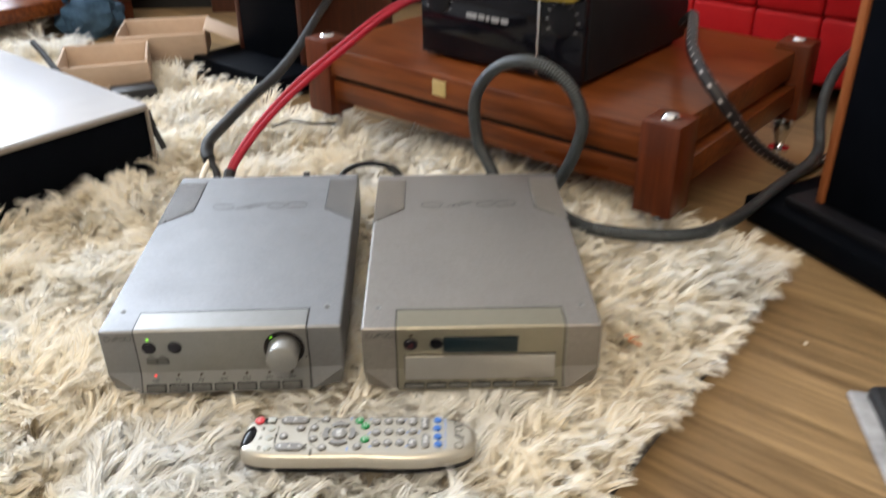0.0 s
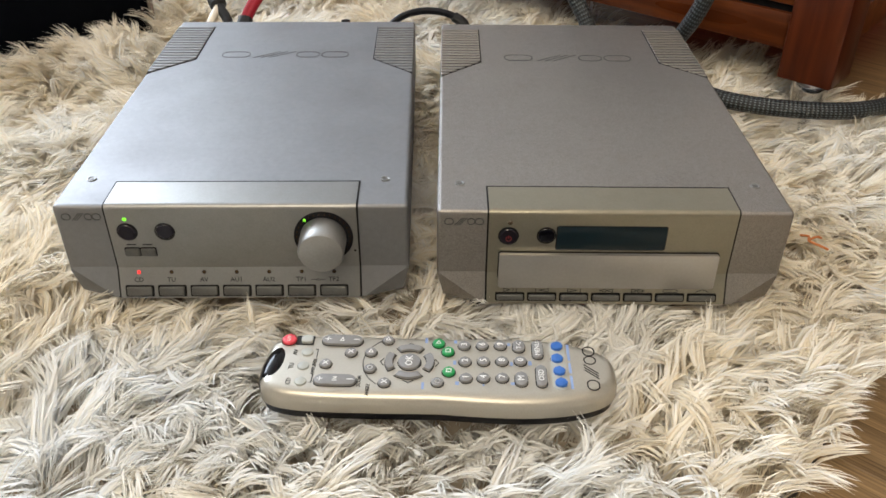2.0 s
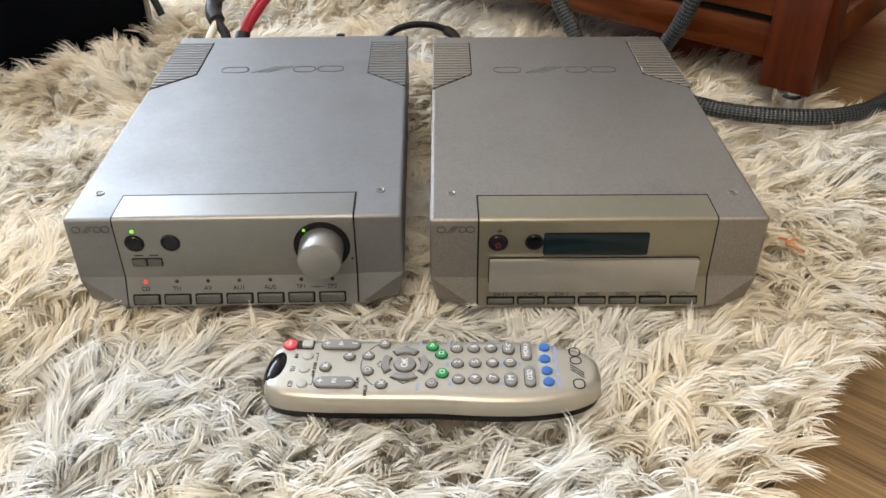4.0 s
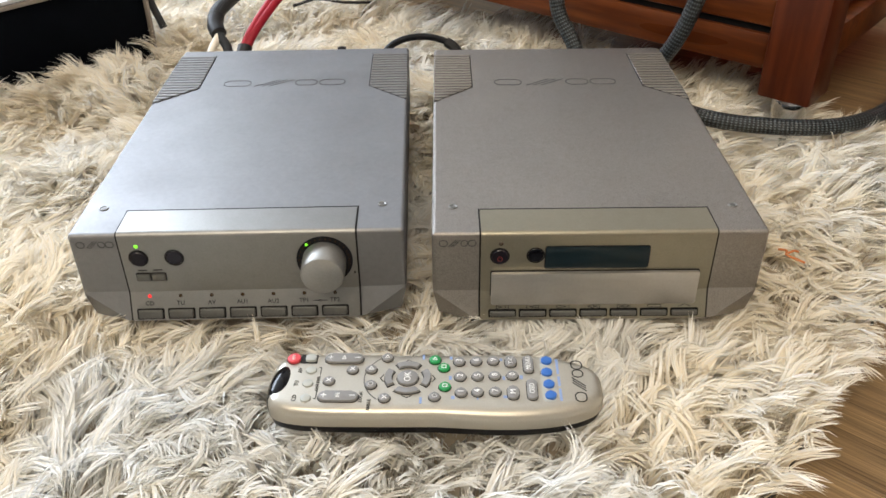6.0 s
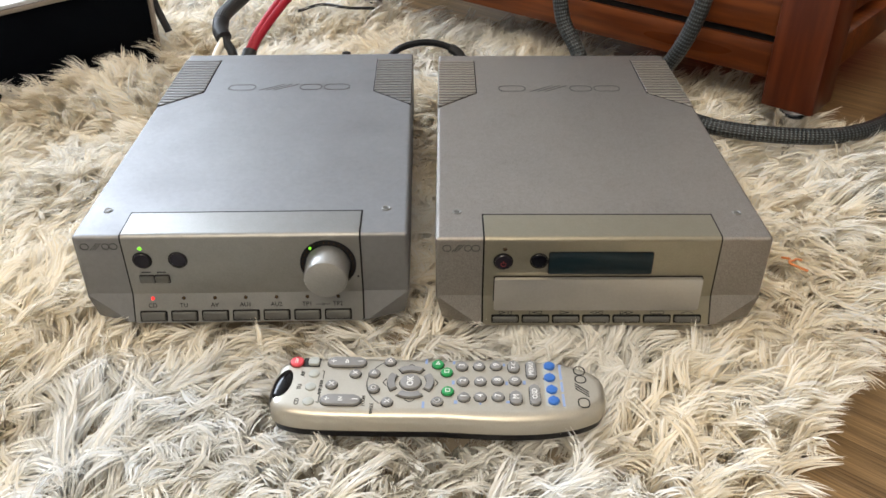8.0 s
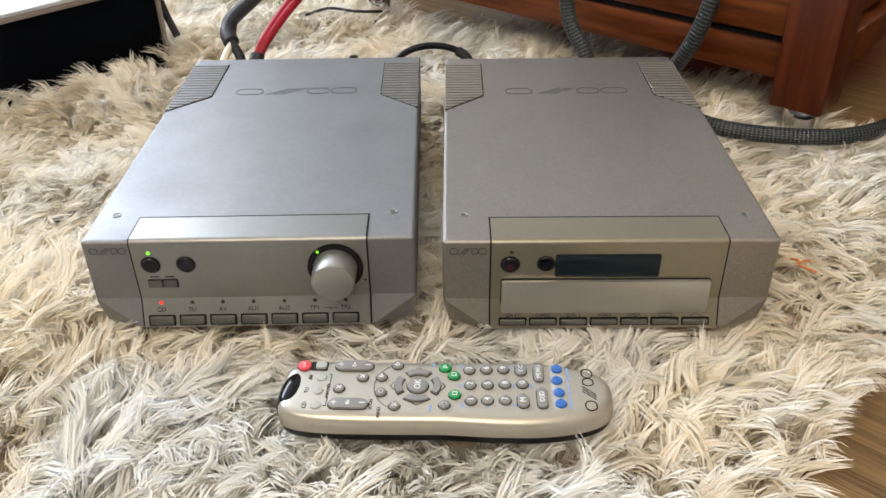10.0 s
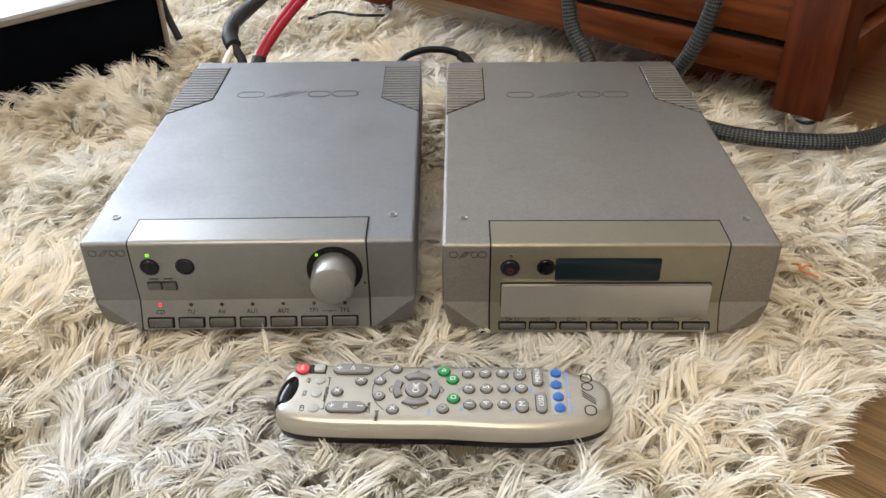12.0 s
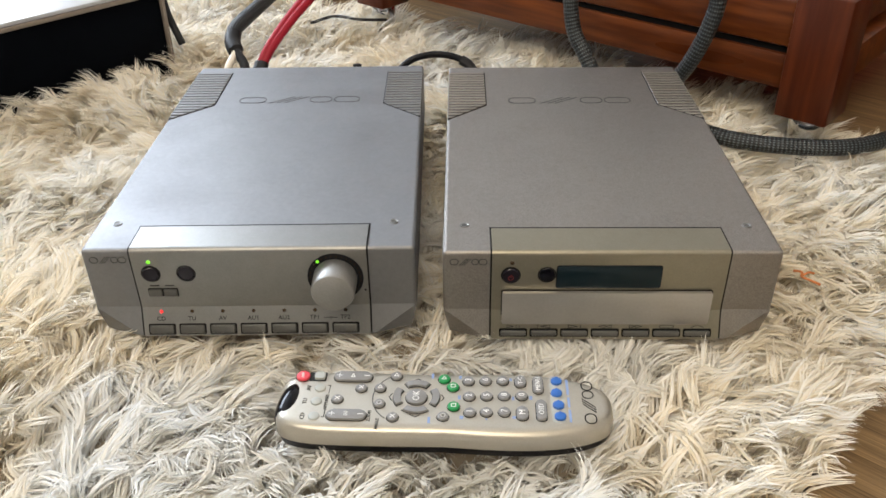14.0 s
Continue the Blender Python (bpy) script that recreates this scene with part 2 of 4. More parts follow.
M_PLASTIC = mat("clear_wrap", (0.20, 0.20, 0.205), 0.12, 0, (0.42, 0.42, 0.43), 60, bump=0.9)
M_ORANGE = mat("orange_thread", (0.48, 0.15, 0.04), 0.7, 0, (0.55, 0.19, 0.06), 200)
M_DULLRED = mat("dull_red_print", (0.22, 0.03, 0.03), 0.6, spec=0.2)

# ---- mesh helpers ----


def mesh_of(bm, name, material, smooth=True, angle=35):
    me = bpy.data.meshes.new(name)
    bmesh.ops.recalc_face_normals(bm, faces=bm.faces)
    if smooth:
        for f in bm.faces:
            f.smooth = True
        lim = radians(angle)
        for e in bm.edges:
            if len(e.link_faces) == 2 and e.calc_face_angle(0) > lim:
                e.smooth = False
    bm.to_mesh(me)
    bm.free()
    me.materials.append(material)
    return me


def part(name, bm, material, parent=None, label="", smooth=True):
    """Links a bmesh as one mesh object under a thing or a part."""
    ob = new(name, mesh_of(bm, name, material, smooth))
    ob.parent = parent
    if label:
        ob["label"] = label
    return ob


def thing(name, m, label, category, group="", kind=""):
    ob = new(name)
    ob.empty_display_size = 0.02
    ob.matrix_world = m
    return tagged(ob, label, category, group, kind)


def box(x0, x1, y0, y1, z0, z1, bevel=0.0, seg=2, m=None):
    bm = bmesh.new()
    bmesh.ops.create_cube(bm, size=1)
    for v in bm.verts:
        v.co = Vector((x0 + (v.co.x + 0.5) * (x1 - x0), y0 + (v.co.y + 0.5) * (y1 - y0), z0 + (v.co.z + 0.5) * (z1 - z0)))
    if bevel:
        bmesh.ops.bevel(bm, geom=list(bm.edges), offset=bevel, segments=seg, affect="EDGES", profile=0.5)
    if m is not None:
        bm.transform(m)
    return bm


def lathe(profile, seg=32, m=None):
    """Turns (radius, height) pairs round z; a radius of 0 closes the end."""
    bm = bmesh.new()
    rings = []
    for r, z in profile:
        if r <= 1e-7:
            rings.append([bm.verts.new((0, 0, z))])
        else:
            rings.append([bm.verts.new((r * math.cos(2 * math.pi * i / seg), r * math.sin(2 * math.pi * i / seg), z)) for i in range(seg)])
    for a, b in zip(rings, rings[1:]):
        for i in range(seg):
            j = (i + 1) % seg
            if len(a) == 1 and len(b) > 1:
                bm.faces.new((a[0], b[i], b[j]))
            elif len(b) == 1 and len(a) > 1:
                bm.faces.new((a[i], a[j], b[0]))
            elif len(a) > 1:
                bm.faces.new((a[i], a[j], b[j], b[i]))
    if m is not None:
        bm.transform(m)
    return bm


def prism(outline, z0, z1, bevel=0.0, seg=2, m=None):
    """A flat outline of (x, y) pairs raised from z0 to z1, with its upper rim rounded."""
    bm = bmesh.new()
    lo = [bm.verts.new((x, y, z0)) for x, y in outline]
    hi = [bm.verts.new((x, y, z1)) for x, y in outline]
    n = len(outline)
    bm.faces.new(lo[::-1])
    top = bm.faces.new(hi)
    for i in range(n):
        bm.faces.new((lo[i], lo[(i + 1) % n], hi[(i + 1) % n], hi[i]))
    if bevel:
        bmesh.ops.bevel(bm, geom=list(top.edges), offset=bevel, segments=seg, affect="EDGES", profile=0.5)
    if m is not None:
        bm.transform(m)
    return bm


def rounded(w, h, r, seg=6, cx=0.0, cy=0.0):
    pts = []
    r = min(r, w / 2 - 1e-6, h / 2 - 1e-6)
    for sx, sy, a0 in ((1, 1, 0), (-1, 1, 90), (-1, -1, 180), (1, -1, 270)):
        for i in range(seg + 1):
            a = radians(a0 + 90 * i / seg)
            pts.append((cx + sx * (w / 2 - r) + r * math.cos(a), cy + sy * (h / 2 - r) + r * math.sin(a)))
    return pts


def spline(points, step=0.004):
    """Evenly stepped points on a smooth curve through the given ones."""
    p = [Vector(q) for q in points]
    p = [2 * p[0] - p[1]] + p + [2 * p[-1] - p[-2]]
    out = []
    for i in range(1, len(p) - 2):
        a, b, c, d = p[i - 1:i + 3]
        k = max(2, int((c - b).length / step))
        for j in range(k):
            t = j / k
            out.append(0.5 * ((2 * b) + (c - a) * t + (2 * a - 5 * b + 4 * c - d) * t * t + (3 * b - a - 3 * c + d) * t ** 3))
    out.append(p[-2])
    return out


def tube(points, radius, seg=14, step=0.004):
    """A round cable along a smooth curve, with UVs: u around, v metres along; radius may be a function of 0..1."""
    pts = spline(points, step)
    bm = bmesh.new()
    uvl = bm.loops.layers.uv.new("UVMap")
    up = Vector((0.03, 0.05, 1)).normalized()
    rings, dist, run = [], [], 0.0
    normal = None
    for i, q in enumerate(pts):
        tan = (pts[min(i + 1, len(pts) - 1)] - pts[max(i - 1, 0)]).normalized()
        if normal is None:
            normal = tan.cross(up)
            if normal.length < 1e-3:
                normal = tan.cross(Vector((1, 0, 0)))
        normal = (normal - tan * normal.dot(tan)).normalized()
        bi = tan.cross(normal)
        r = radius(i / (len(pts) - 1)) if callable(radius) else radius
        rings.append([bm.verts.new(q + r * (normal * math.cos(2 * math.pi * k / seg) + bi * math.sin(2 * math.pi * k / seg))) for k in range(seg)])
        if i:
            run += (q - pts[i - 1]).length
        dist.append(run)
    for i in range(len(rings) - 1):
        for k in range(seg):
            j = (k + 1) % seg
            f = bm.faces.new((rings[i][k], rings[i][j], rings[i + 1][j], rings[i + 1][k]))
            for lp, uv in zip(f.loops, ((k / seg, dist[i]), ((k + 1) / seg, dist[i]), ((k + 1) / seg, dist[i + 1]), (k / seg, dist[i + 1]))):
                lp[uvl].uv = uv
    bm.faces.new(rings[0][::-1])
    bm.faces.new(rings[-1])
    return bm


def lettering(text, size, material, parent, m, label="", depth=0.00012, name="lettering"):
    c = bpy.data.curves.new("text", "FONT")
    c.body, c.size, c.align_x, c.align_y, c.extrude, c.resolution_u = text, size, "CENTER", "CENTER", depth, 2
    tmp = bpy.data.objects.new("text", c)
    scene.collection.objects.link(tmp)
    me = bpy.data.meshes.new_from_object(tmp.evaluated_get(bpy.context.evaluated_depsgraph_get()))
    bpy.data.objects.remove(tmp)
    bpy.data.curves.remove(c)
    me.materials.clear()
    me.materials.append(material)
    me.transform(m)
    ob = new(name, me)
    ob.parent = parent
    if label:
        ob["label"] = label
    return ob


def strokes(lines, width, height, m=None):
    """Thin raised lines along chains of (x, y) points."""
    bm = bmesh.new()
    for chain in lines:
        for (x0, y0), (x1, y1) in zip(chain, chain[1:]):
            d = Vector((x1 - x0, y1 - y0))
            if d.length < 1e-9:
                continue
            ext = d.normalized() * width * 0.4
            sd = Vector((-d.y, d.x)).normalized() * width / 2
            a, b = Vector((x0, y0)) - ext, Vector((x1, y1)) + ext
            lo = [bm.verts.new((*q, 0)) for q in (a - sd, b - sd, b + sd, a + sd)]
            hi = [bm.verts.new((*q, height)) for q in (a - sd, b - sd, b + sd, a + sd)]
            bm.faces.new(hi)
            for i in range(4):
                bm.faces.new((lo[i], lo[(i + 1) % 4], hi[(i + 1) % 4], hi[i]))
    if m is not None:
        bm.transform(m)
    return bm


def maker_mark(w, h):
    """The maker's mark as plain shapes: capsule outlines and three slanted bars, w wide and h high, centred."""
    out = []
    for x0, x1 in ((-0.5, -0.28), (0.09, 0.27), (0.29, 0.5)):
        cap = rounded((x1 - x0) * w, h * 0.9, h * 0.42, 5, (x0 + x1) / 2 * w, 0)
        out.append(cap + cap[:1])
    for k in range(3):
        x = -0.13 + k * 0.06
        out.append([((x - 0.11) * w, -0.5 * h), ((x + 0.08) * w, 0.5 * h)])
    return out

# ---- room ----


def wall_with_window(name, length, height, hole=None, thick=0.2):
    """A wall along x, inner face at y = 0, from z 0, with a rectangular opening (x0, x1, z0, z1) right through it."""
    bm = bmesh.new()
    h = length / 2
    if hole is None:
        spans = [(-h, h, 0, height)]
    else:
        x0, x1, z0, z1 = hole
        spans = [(-h, x0, 0, height), (x1, h, 0, height), (x0, x1, 0, z0), (x0, x1, z1, height)]
    for a, b, c, d in spans:
        t = box(a, b, 0, thick, c, d)
        me = bpy.data.meshes.new("t")
        t.to_mesh(me)
        t.free()
        bm.from_mesh(me)
        bpy.data.meshes.remove(me)
    return bm


def window_unit(name, wall_m, hole):
    x0, x1, z0, z1 = hole
    w = thing(name, wall_m, "unseen white painted window, assumed for the daylight", "window", kind="structure")
    part("window_frame", box(x0, x0 + 0.06, 0.05, 0.12, z0, z1, 0.006), M_FRAMEWHITE, w)
    part("window_frame", box(x1 - 0.06, x1, 0.05, 0.12, z0, z1, 0.006), M_FRAMEWHITE, w)
    part("window_frame", box(x0 + 0.06, x1 - 0.06, 0.05, 0.12, z0, z0 + 0.06, 0.006), M_FRAMEWHITE, w)
    part("window_frame", box(x0 + 0.06, x1 - 0.06, 0.05, 0.12, z1 - 0.06, z1, 0.006), M_FRAMEWHITE, w)
    part("mullion", box((x0 + x1) / 2 - 0.03, (x0 + x1) / 2 + 0.03, 0.055, 0.115, z0 + 0.06, z1 - 0.06, 0.006), M_FRAMEWHITE, w)


# Walls, ceiling and windows stay out of view; sizes chosen to shape the light.
HX, HY, CEIL = 3.1, 2.0, 3.0
W1 = ROOM @ pose(-HX, 0.0, 0, 0, 0, 90)
W2 = ROOM @ pose(0, -HY, 0, 0, 0, 180)
hole1 = (0.12 - 1.2, 0.12 + 1.2, 1.05, 2.65)
hole2 = (-1.25 - 0.9, -1.25 + 0.9, 1.52, 2.88)
W3 = ROOM @ pose(HX, 0, 0, 0, 0, -90)
for nm, m, length, hole in (("wall_west", W1, 2 * HY, hole1), ("wall_south", W2, 2 * HX, hole2),
                            ("wall_east", W3, 2 * HY, None), ("wall_north", ROOM @ pose(0, HY, 0), 2 * HX, None)):
    w = part(nm, wall_with_window(nm, length, CEIL, hole), M_WALL, smooth=False)
    w.matrix_world = m
    tagged(w, "unseen plain painted room wall, sized to shape the light", "wall", kind="structure")
window_unit("window_1", W1, hole1)
# Opening made up for the warm rear fill, out of view.
window_unit("added_rear_window", W2, hole2)
c = part("ceiling", box(-HX, HX, -HY, HY, CEIL, CEIL + 0.1), M_CEIL, smooth=False)
c.matrix_world = ROOM
tagged(c, "unseen white painted ceiling, set to bounce the light", "ceiling", kind="structure")
floor = part("floor", box(-HX, HX, -HY, HY, -0.08, -0.006), M_GAP, smooth=False)
floor.matrix_world = ROOM
tagged(floor, "warm brown wood-grain laminate floor boards", "floor", kind="structure")

# ---- rug ----
RUG = Matrix.Translation((0.7075, 0.208, 0)) @ pose(0, 0, 0, 0, 0, -39.5)   # corner; the rug runs to -x and -y from it
RUG_INV = RUG.inverted()
RUG_X, RUG_Y = 1.75, 1.25

AMP_M = pose(0.0, 0.0, 0.027)
CD_M = pose(0.2325, -0.0065, 0.027, 0, 0, -1.2)
REMOTE_M = pose(0.217, -0.095, 0.0, 0, 0, -2.7)


def build_rug():
    rug = thing("shaggy_rug", RUG, "cream and grey long-pile shaggy faux fur rug", "rug")
    part("backing", prism([(0, -RUG_Y), (0, 0), (-0.06, 0), (-0.20, 0.050), (-RUG_X, 0.050), (-RUG_X, -RUG_Y)], 0.0, 0.006, 0.002), M_BACKING, rug, "woven rug backing")
    part("binding", box(-0.005, 0.003, -RUG_Y, 0.002, 0.0005, 0.0066, 0.002), M_BINDING, rug, "dark edge binding")
    rng = np.random.default_rng(7)
    rot = np.array(RUG.to_3x3())
    org = np.array(RUG.translation)

    def to_world(p):
        return p @ rot.T + org

    def smooth_field(xy, seed, scale):
        g = np.random.default_rng(seed)
        out = np.zeros(len(xy))
        for k in range(7):
            a, ph, f = g.uniform(0, 2 * np.pi), g.uniform(0, 2 * np.pi), scale * g.uniform(0.6, 1.8)
            out += np.sin((xy[:, 0] * np.cos(a) + xy[:, 1] * np.sin(a)) * f + ph)
        return out / 2.6

    # tufts on a jittered grid
    pitch = 0.0082
    gx, gy = np.meshgrid(np.arange(-RUG_X, 0.0, pitch), np.arange(-RUG_Y, 0.050, pitch))
    tuft = np.stack([gx.ravel(), gy.ravel()], 1) + rng.uniform(-0.0055, 0.0055, (gx.size, 2))
    tuft[:, 0] = np.clip(tuft[:, 0], -RUG_X, -0.003)
    back = 0.050 * np.clip((-tuft[:, 0] - 0.06) / 0.14, 0, 1)
    tuft[:, 1] = np.clip(tuft[:, 1], -RUG_Y, back - 0.003)
    w = to_world(np.concatenate([tuft, np.zeros((len(tuft), 1))], 1))
    keep = (w[:, 1] < 1.45) & (w[:, 0] > -1.0)
    tuft, w, back = tuft[keep], w[keep], back[keep]
    near = np.clip((0.68 - w[:, 1]) / 0.4, 0, 1) * np.clip((w[:, 0] + 0.75) / 0.3, 0, 1)
    count = np.where(w[:, 1] < -0.40, 5, np.where(near > 0.6, 14, np.where(near > 0.2, 9, 5)))
    ang = -0.9 + 1.0 * smooth_field(w[:, :2], 3, 16) + 0.9 * smooth_field(w[:, :2], 4, 60) + rng.normal(0, 0.85, len(w))
    dirw = np.stack([np.cos(ang), np.sin(ang)], 1)
    # the pile falls outwards along the free edges
    ex = np.clip(1 - (-tuft[:, 0]) / 0.05, 0, 1)[:, None]
    ey = np.clip(1 - (back - tuft[:, 1]) / 0.06, 0, 1)[:, None]
    dirw = dirw * (1 - 0.6 * np.maximum(ex, ey)) + ex * rot[:2, 0] * 0.75 + ey * rot[:2, 1] * 0.6
    dirw /= np.linalg.norm(dirw, axis=1)[:, None]
    lift = 1.0 + 0.35 * smooth_field(w[:, :2], 5, 30) + rng.normal(0, 0.15, len(w))
    idx = np.repeat(np.arange(len(tuft)), count)
    n = len(idx)
    root = w[idx, :2] + rng.normal(0, 0.0028, (n, 2))
    coarse = (count[idx] < 6)
    # nothing grows under the things that press the pile down

    def inside(m, x0, x1, y0, y1):
        inv = np.array(m.inverted())
        q = root @ inv[:2, :2].T + inv[:2, 3]
        return (q[:, 0] > x0) & (q[:, 0] < x1) & (q[:, 1] > y0) & (q[:, 1] < y1)

    bad = inside(AMP_M, 0.016, 0.199, 0.016, 0.314) | inside(CD_M, 0.016, 0.199, 0.016, 0.314)
    bad |= inside(REMOTE_M, -0.050, 0.080, -0.004, 0.004)
    bad |= inside(BOX_M, -1, 0, 0, 1)
    bad |= inside(STAND_M, -0.042, -0.008, 0.008, 0.042)
    root, idx, coarse = root[~bad], idx[~bad], coarse[~bad]
    n = len(root)
    by_remote = inside(REMOTE_M, -0.110, 0.140, -0.030, 0.055)
    by_front = inside(REMOTE_M, -0.100, 0.130, -0.060, -0.020)
    under = inside(AMP_M, 0.0, 0.215, -0.004, 0.33) | inside(CD_M, 0.0, 0.215, -0.004, 0.33)
    below = inside(REMOTE_M, -0.080, 0.112, -0.027, 0.024)
    by_unit = inside(AMP_M, -0.03, 0.46, -0.055, 0.0) | inside(AMP_M, 0.205, 0.245, -0.06, 0.36)
    d = dirw[idx] + rng.normal(0, 0.075, (n, 2))
    d /= np.linalg.norm(d, axis=1)[:, None]
    tlen = np.clip(rng.normal(0.034, 0.007, len(w)), 0.020, 0.050)
    length = tlen[idx] * rng.uniform(0.80, 1.05, n) * (1 - 0.25 * ex[idx, 0]) * np.where(by_remote | by_front, 0.75, 1.0)
    high = np.clip(0.032 * lift[idx] * rng.uniform(0.86, 1.06, n), 0.012, 0.046)
    high = np.where(by_remote, np.minimum(high, 0.030), high)
    high = np.where(by_front, np.minimum(high, 0.036), high)
    high = np.where(by_unit, np.minimum(high, 0.032), high)
    high = np.where(inside(AMP_M, -0.02, 0.47, -0.030, 0.0), np.minimum(high, 0.026 + 0.011 * (rng.random(len(w))[idx] > 0.7)), high)
    high = np.where(inside(STAND_M, -0.065, 0.015, -0.035, 0.070), np.minimum(high, 0.021), high)
    high = np.where(inside(AMP_M, 0.205, 0.245, 0.0, 0.36), np.minimum(high, 0.022), high)
    high = np.where(under, np.minimum(high, 0.019), high)
    high = np.where(below, np.minimum(high, 0.027), high)
    curl = rng.normal(0, 0.0012, n) + rng.normal(0, 0.0062, len(w))[idx]
    wide = rng.uniform(0.00034, 0.00080, n) * np.where(coarse, 1.5, 1.0)
    droop = np.clip(rng.uniform(0.72, 1.02, len(w))[idx] + rng.normal(0, 0.04, n), 0.6, 1.05)
    centre = w[idx, :2]
    wav = rng.uniform(0.6, 1.3, len(w))[idx]
    pha = rng.uniform(0, 6.28, len(w))[idx]
    s = np.array([0.0, 0.26, 0.5, 0.71, 0.88, 1.0])
    side = np.stack([-d[:, 1], d[:, 0]], 1)
    twist = rng.uniform(-0.9, 0.9, n)
    verts = np.zeros((n, 11, 3), np.float32)
    for k, t in enumerate(s):
        along = length * (0.25 * t + 0.75 * t * t)
        up = 0.005 + high * (1.9 * t - 0.9 * droop * t * t * 1.15)
        c = np.zeros((n, 3))
        c[:, :2] = centre + (root - centre) * (1 - 0.84 * t) + d * along[:, None] + side * (curl * np.sin(4.6 * t * wav + pha) - curl * np.sin(pha))[:, None]
        c[:, 2] = np.maximum(up, 0.003)
        if k == 5:
            verts[:, 10] = c
            continue
        hw = wide * (0.7, 1.0, 1.05, 0.85, 0.5)[k]
        off = np.zeros((n, 3))
        off[:, :2] = side * (hw * np.cos(twist))[:, None]
        off[:, 2] = hw * np.sin(twist)
        verts[:, 2 * k] = c - off
        verts[:, 2 * k + 1] = c + off
    base = (np.arange(n) * 11)[:, None]
    quads = np.array([[0, 1, 3, 2], [2, 3, 5, 4], [4, 5, 7, 6], [6, 7, 9, 8]])
    loops = np.concatenate([(base + q[None, :]) for q in quads] + [base + np.array([[8, 9, 10]])], 1).astype(np.int32)
    me = bpy.data.meshes.new("fur")
    me.vertices.add(n * 11)
    me.vertices.foreach_set("co", verts.reshape(-1))
    me.loops.add(n * 19)
    me.loops.foreach_set("vertex_index", loops.reshape(-1))
    starts = (np.arange(n) * 19)[:, None] + np.array([[0, 4, 8, 12, 16]])
    me.polygons.add(n * 5)
    me.polygons.foreach_set("loop_start", starts.reshape(-1).astype(np.int32))
    me.polygons.foreach_set("use_smooth", np.ones(n * 5, bool))
    me.update(calc_edges=True)
    me.materials.append(M_FUR)
    ob = new("fur", me)
    ob.parent = rug
    ob.matrix_parent_inverse = RUG_INV
    tagged(ob, "long cream, white and grey pile strands", kind="stuff")
    return rug


STAND_M = pose(0.585, 0.2585, 0.0, 0, 0, ROOM_TURN)    # outer front corner of the stand's near leg; the front runs to -x, the depth to +y

# ---- the black box with the white lid, seen at the rug's far edge ----
BOX_M = pose(-0.0965, 0.543, 0.0, 0, 0, 47.6)     # its near upright edge; the long face runs to -x, the depth to +y

# ---- hi-fi units ----
UW, UD, UH = 0.215, 0.330, 0.073
P0, P1 = 0.0315, 0.1835
CREASE = 0.028
BASE = 0.0085


def unit_body():
    """The die-cast case: a flat top, and a front that juts out below a crease with its lower corners cut off."""
    bm = bmesh.new()
    V = lambda x, y, z: bm.verts.new((x, y, z))
    tf = [V(0, 0, UH), V(P0, 0, UH), V(P1, 0, UH), V(UW, 0, UH)]
    cf = [V(0, 0.0005, CREASE), V(P0, 0.0005, CREASE), V(P1, 0.0005, CREASE), V(UW, 0.0005, CREASE)]
    bf = [V(0.004, 0.003, BASE), V(P0 - 0.003, -0.0059, BASE), V(P1 + 0.003, -0.0059, BASE), V(UW - 0.004, 0.003, BASE)]
    tb = [V(0, UD, UH), V(UW, UD, UH)]
    cb = [V(0, UD, CREASE), V(UW, UD, CREASE)]
    bb = [V(0.002, UD - 0.004, BASE), V(UW - 0.002, UD - 0.004, BASE)]
    F = bm.faces.new
    for i in range(3):
        F((cf[i], cf[i + 1], tf[i + 1], tf[i]))
    F((bf[1], bf[2], cf[2], cf[1]))
    F((cf[0], bf[1], cf[1]))
    F((cf[0], bf[0], bf[1]))
    F((cf[3], cf[2], bf[2]))
    F((cf[3], bf[2], bf[3]))
    F((tf[0], tf[1], tf[2], tf[3], tb[1], tb[0]))
    F((tb[0], tb[1], cb[1], cb[0]))
    F((cb[0], cb[1], bb[1], bb[0]))
    F((tf[0], tb[0], cb[0], cf[0]))
    F((cf[0], cb[0], bb[0], bf[0]))
    F((tb[1], tf[3], cf[3], cb[1]))
    F((cb[1], cf[3], bf[3], bb[1]))
    F((bf[3], bf[2], bf[1], bf[0], bb[0], bb[1]))
    bmesh.ops.recalc_face_normals(bm, faces=bm.faces)
    hard = [e for e in bm.edges if len(e.link_faces) == 2 and e.calc_face_angle(0) > 0.6 and min(v.co.z for v in e.verts) >= CREASE - 1e-4]
    bmesh.ops.bevel(bm, geom=hard, offset=0.0024, segments=3, affect="EDGES", profile=0.5, clamp_overlap=True)
    return bm


def panel_profile(proud, back):
    """The front panel's section in y and z: over the top, round the edge, down the face and out along the skirt."""
    r = 0.0023
    pts = [(0.0275 + back, UH + proud)]
    for i in range(10):
        a = radians(90 + 90 * i / 9)
        pts.append((r + (r + proud) * math.cos(a), UH - r + (r + proud) * math.sin(a)))
    pts += [(0.0005 - proud, CREASE), (-0.0062 - proud, BASE + 0.0003)]
    return pts


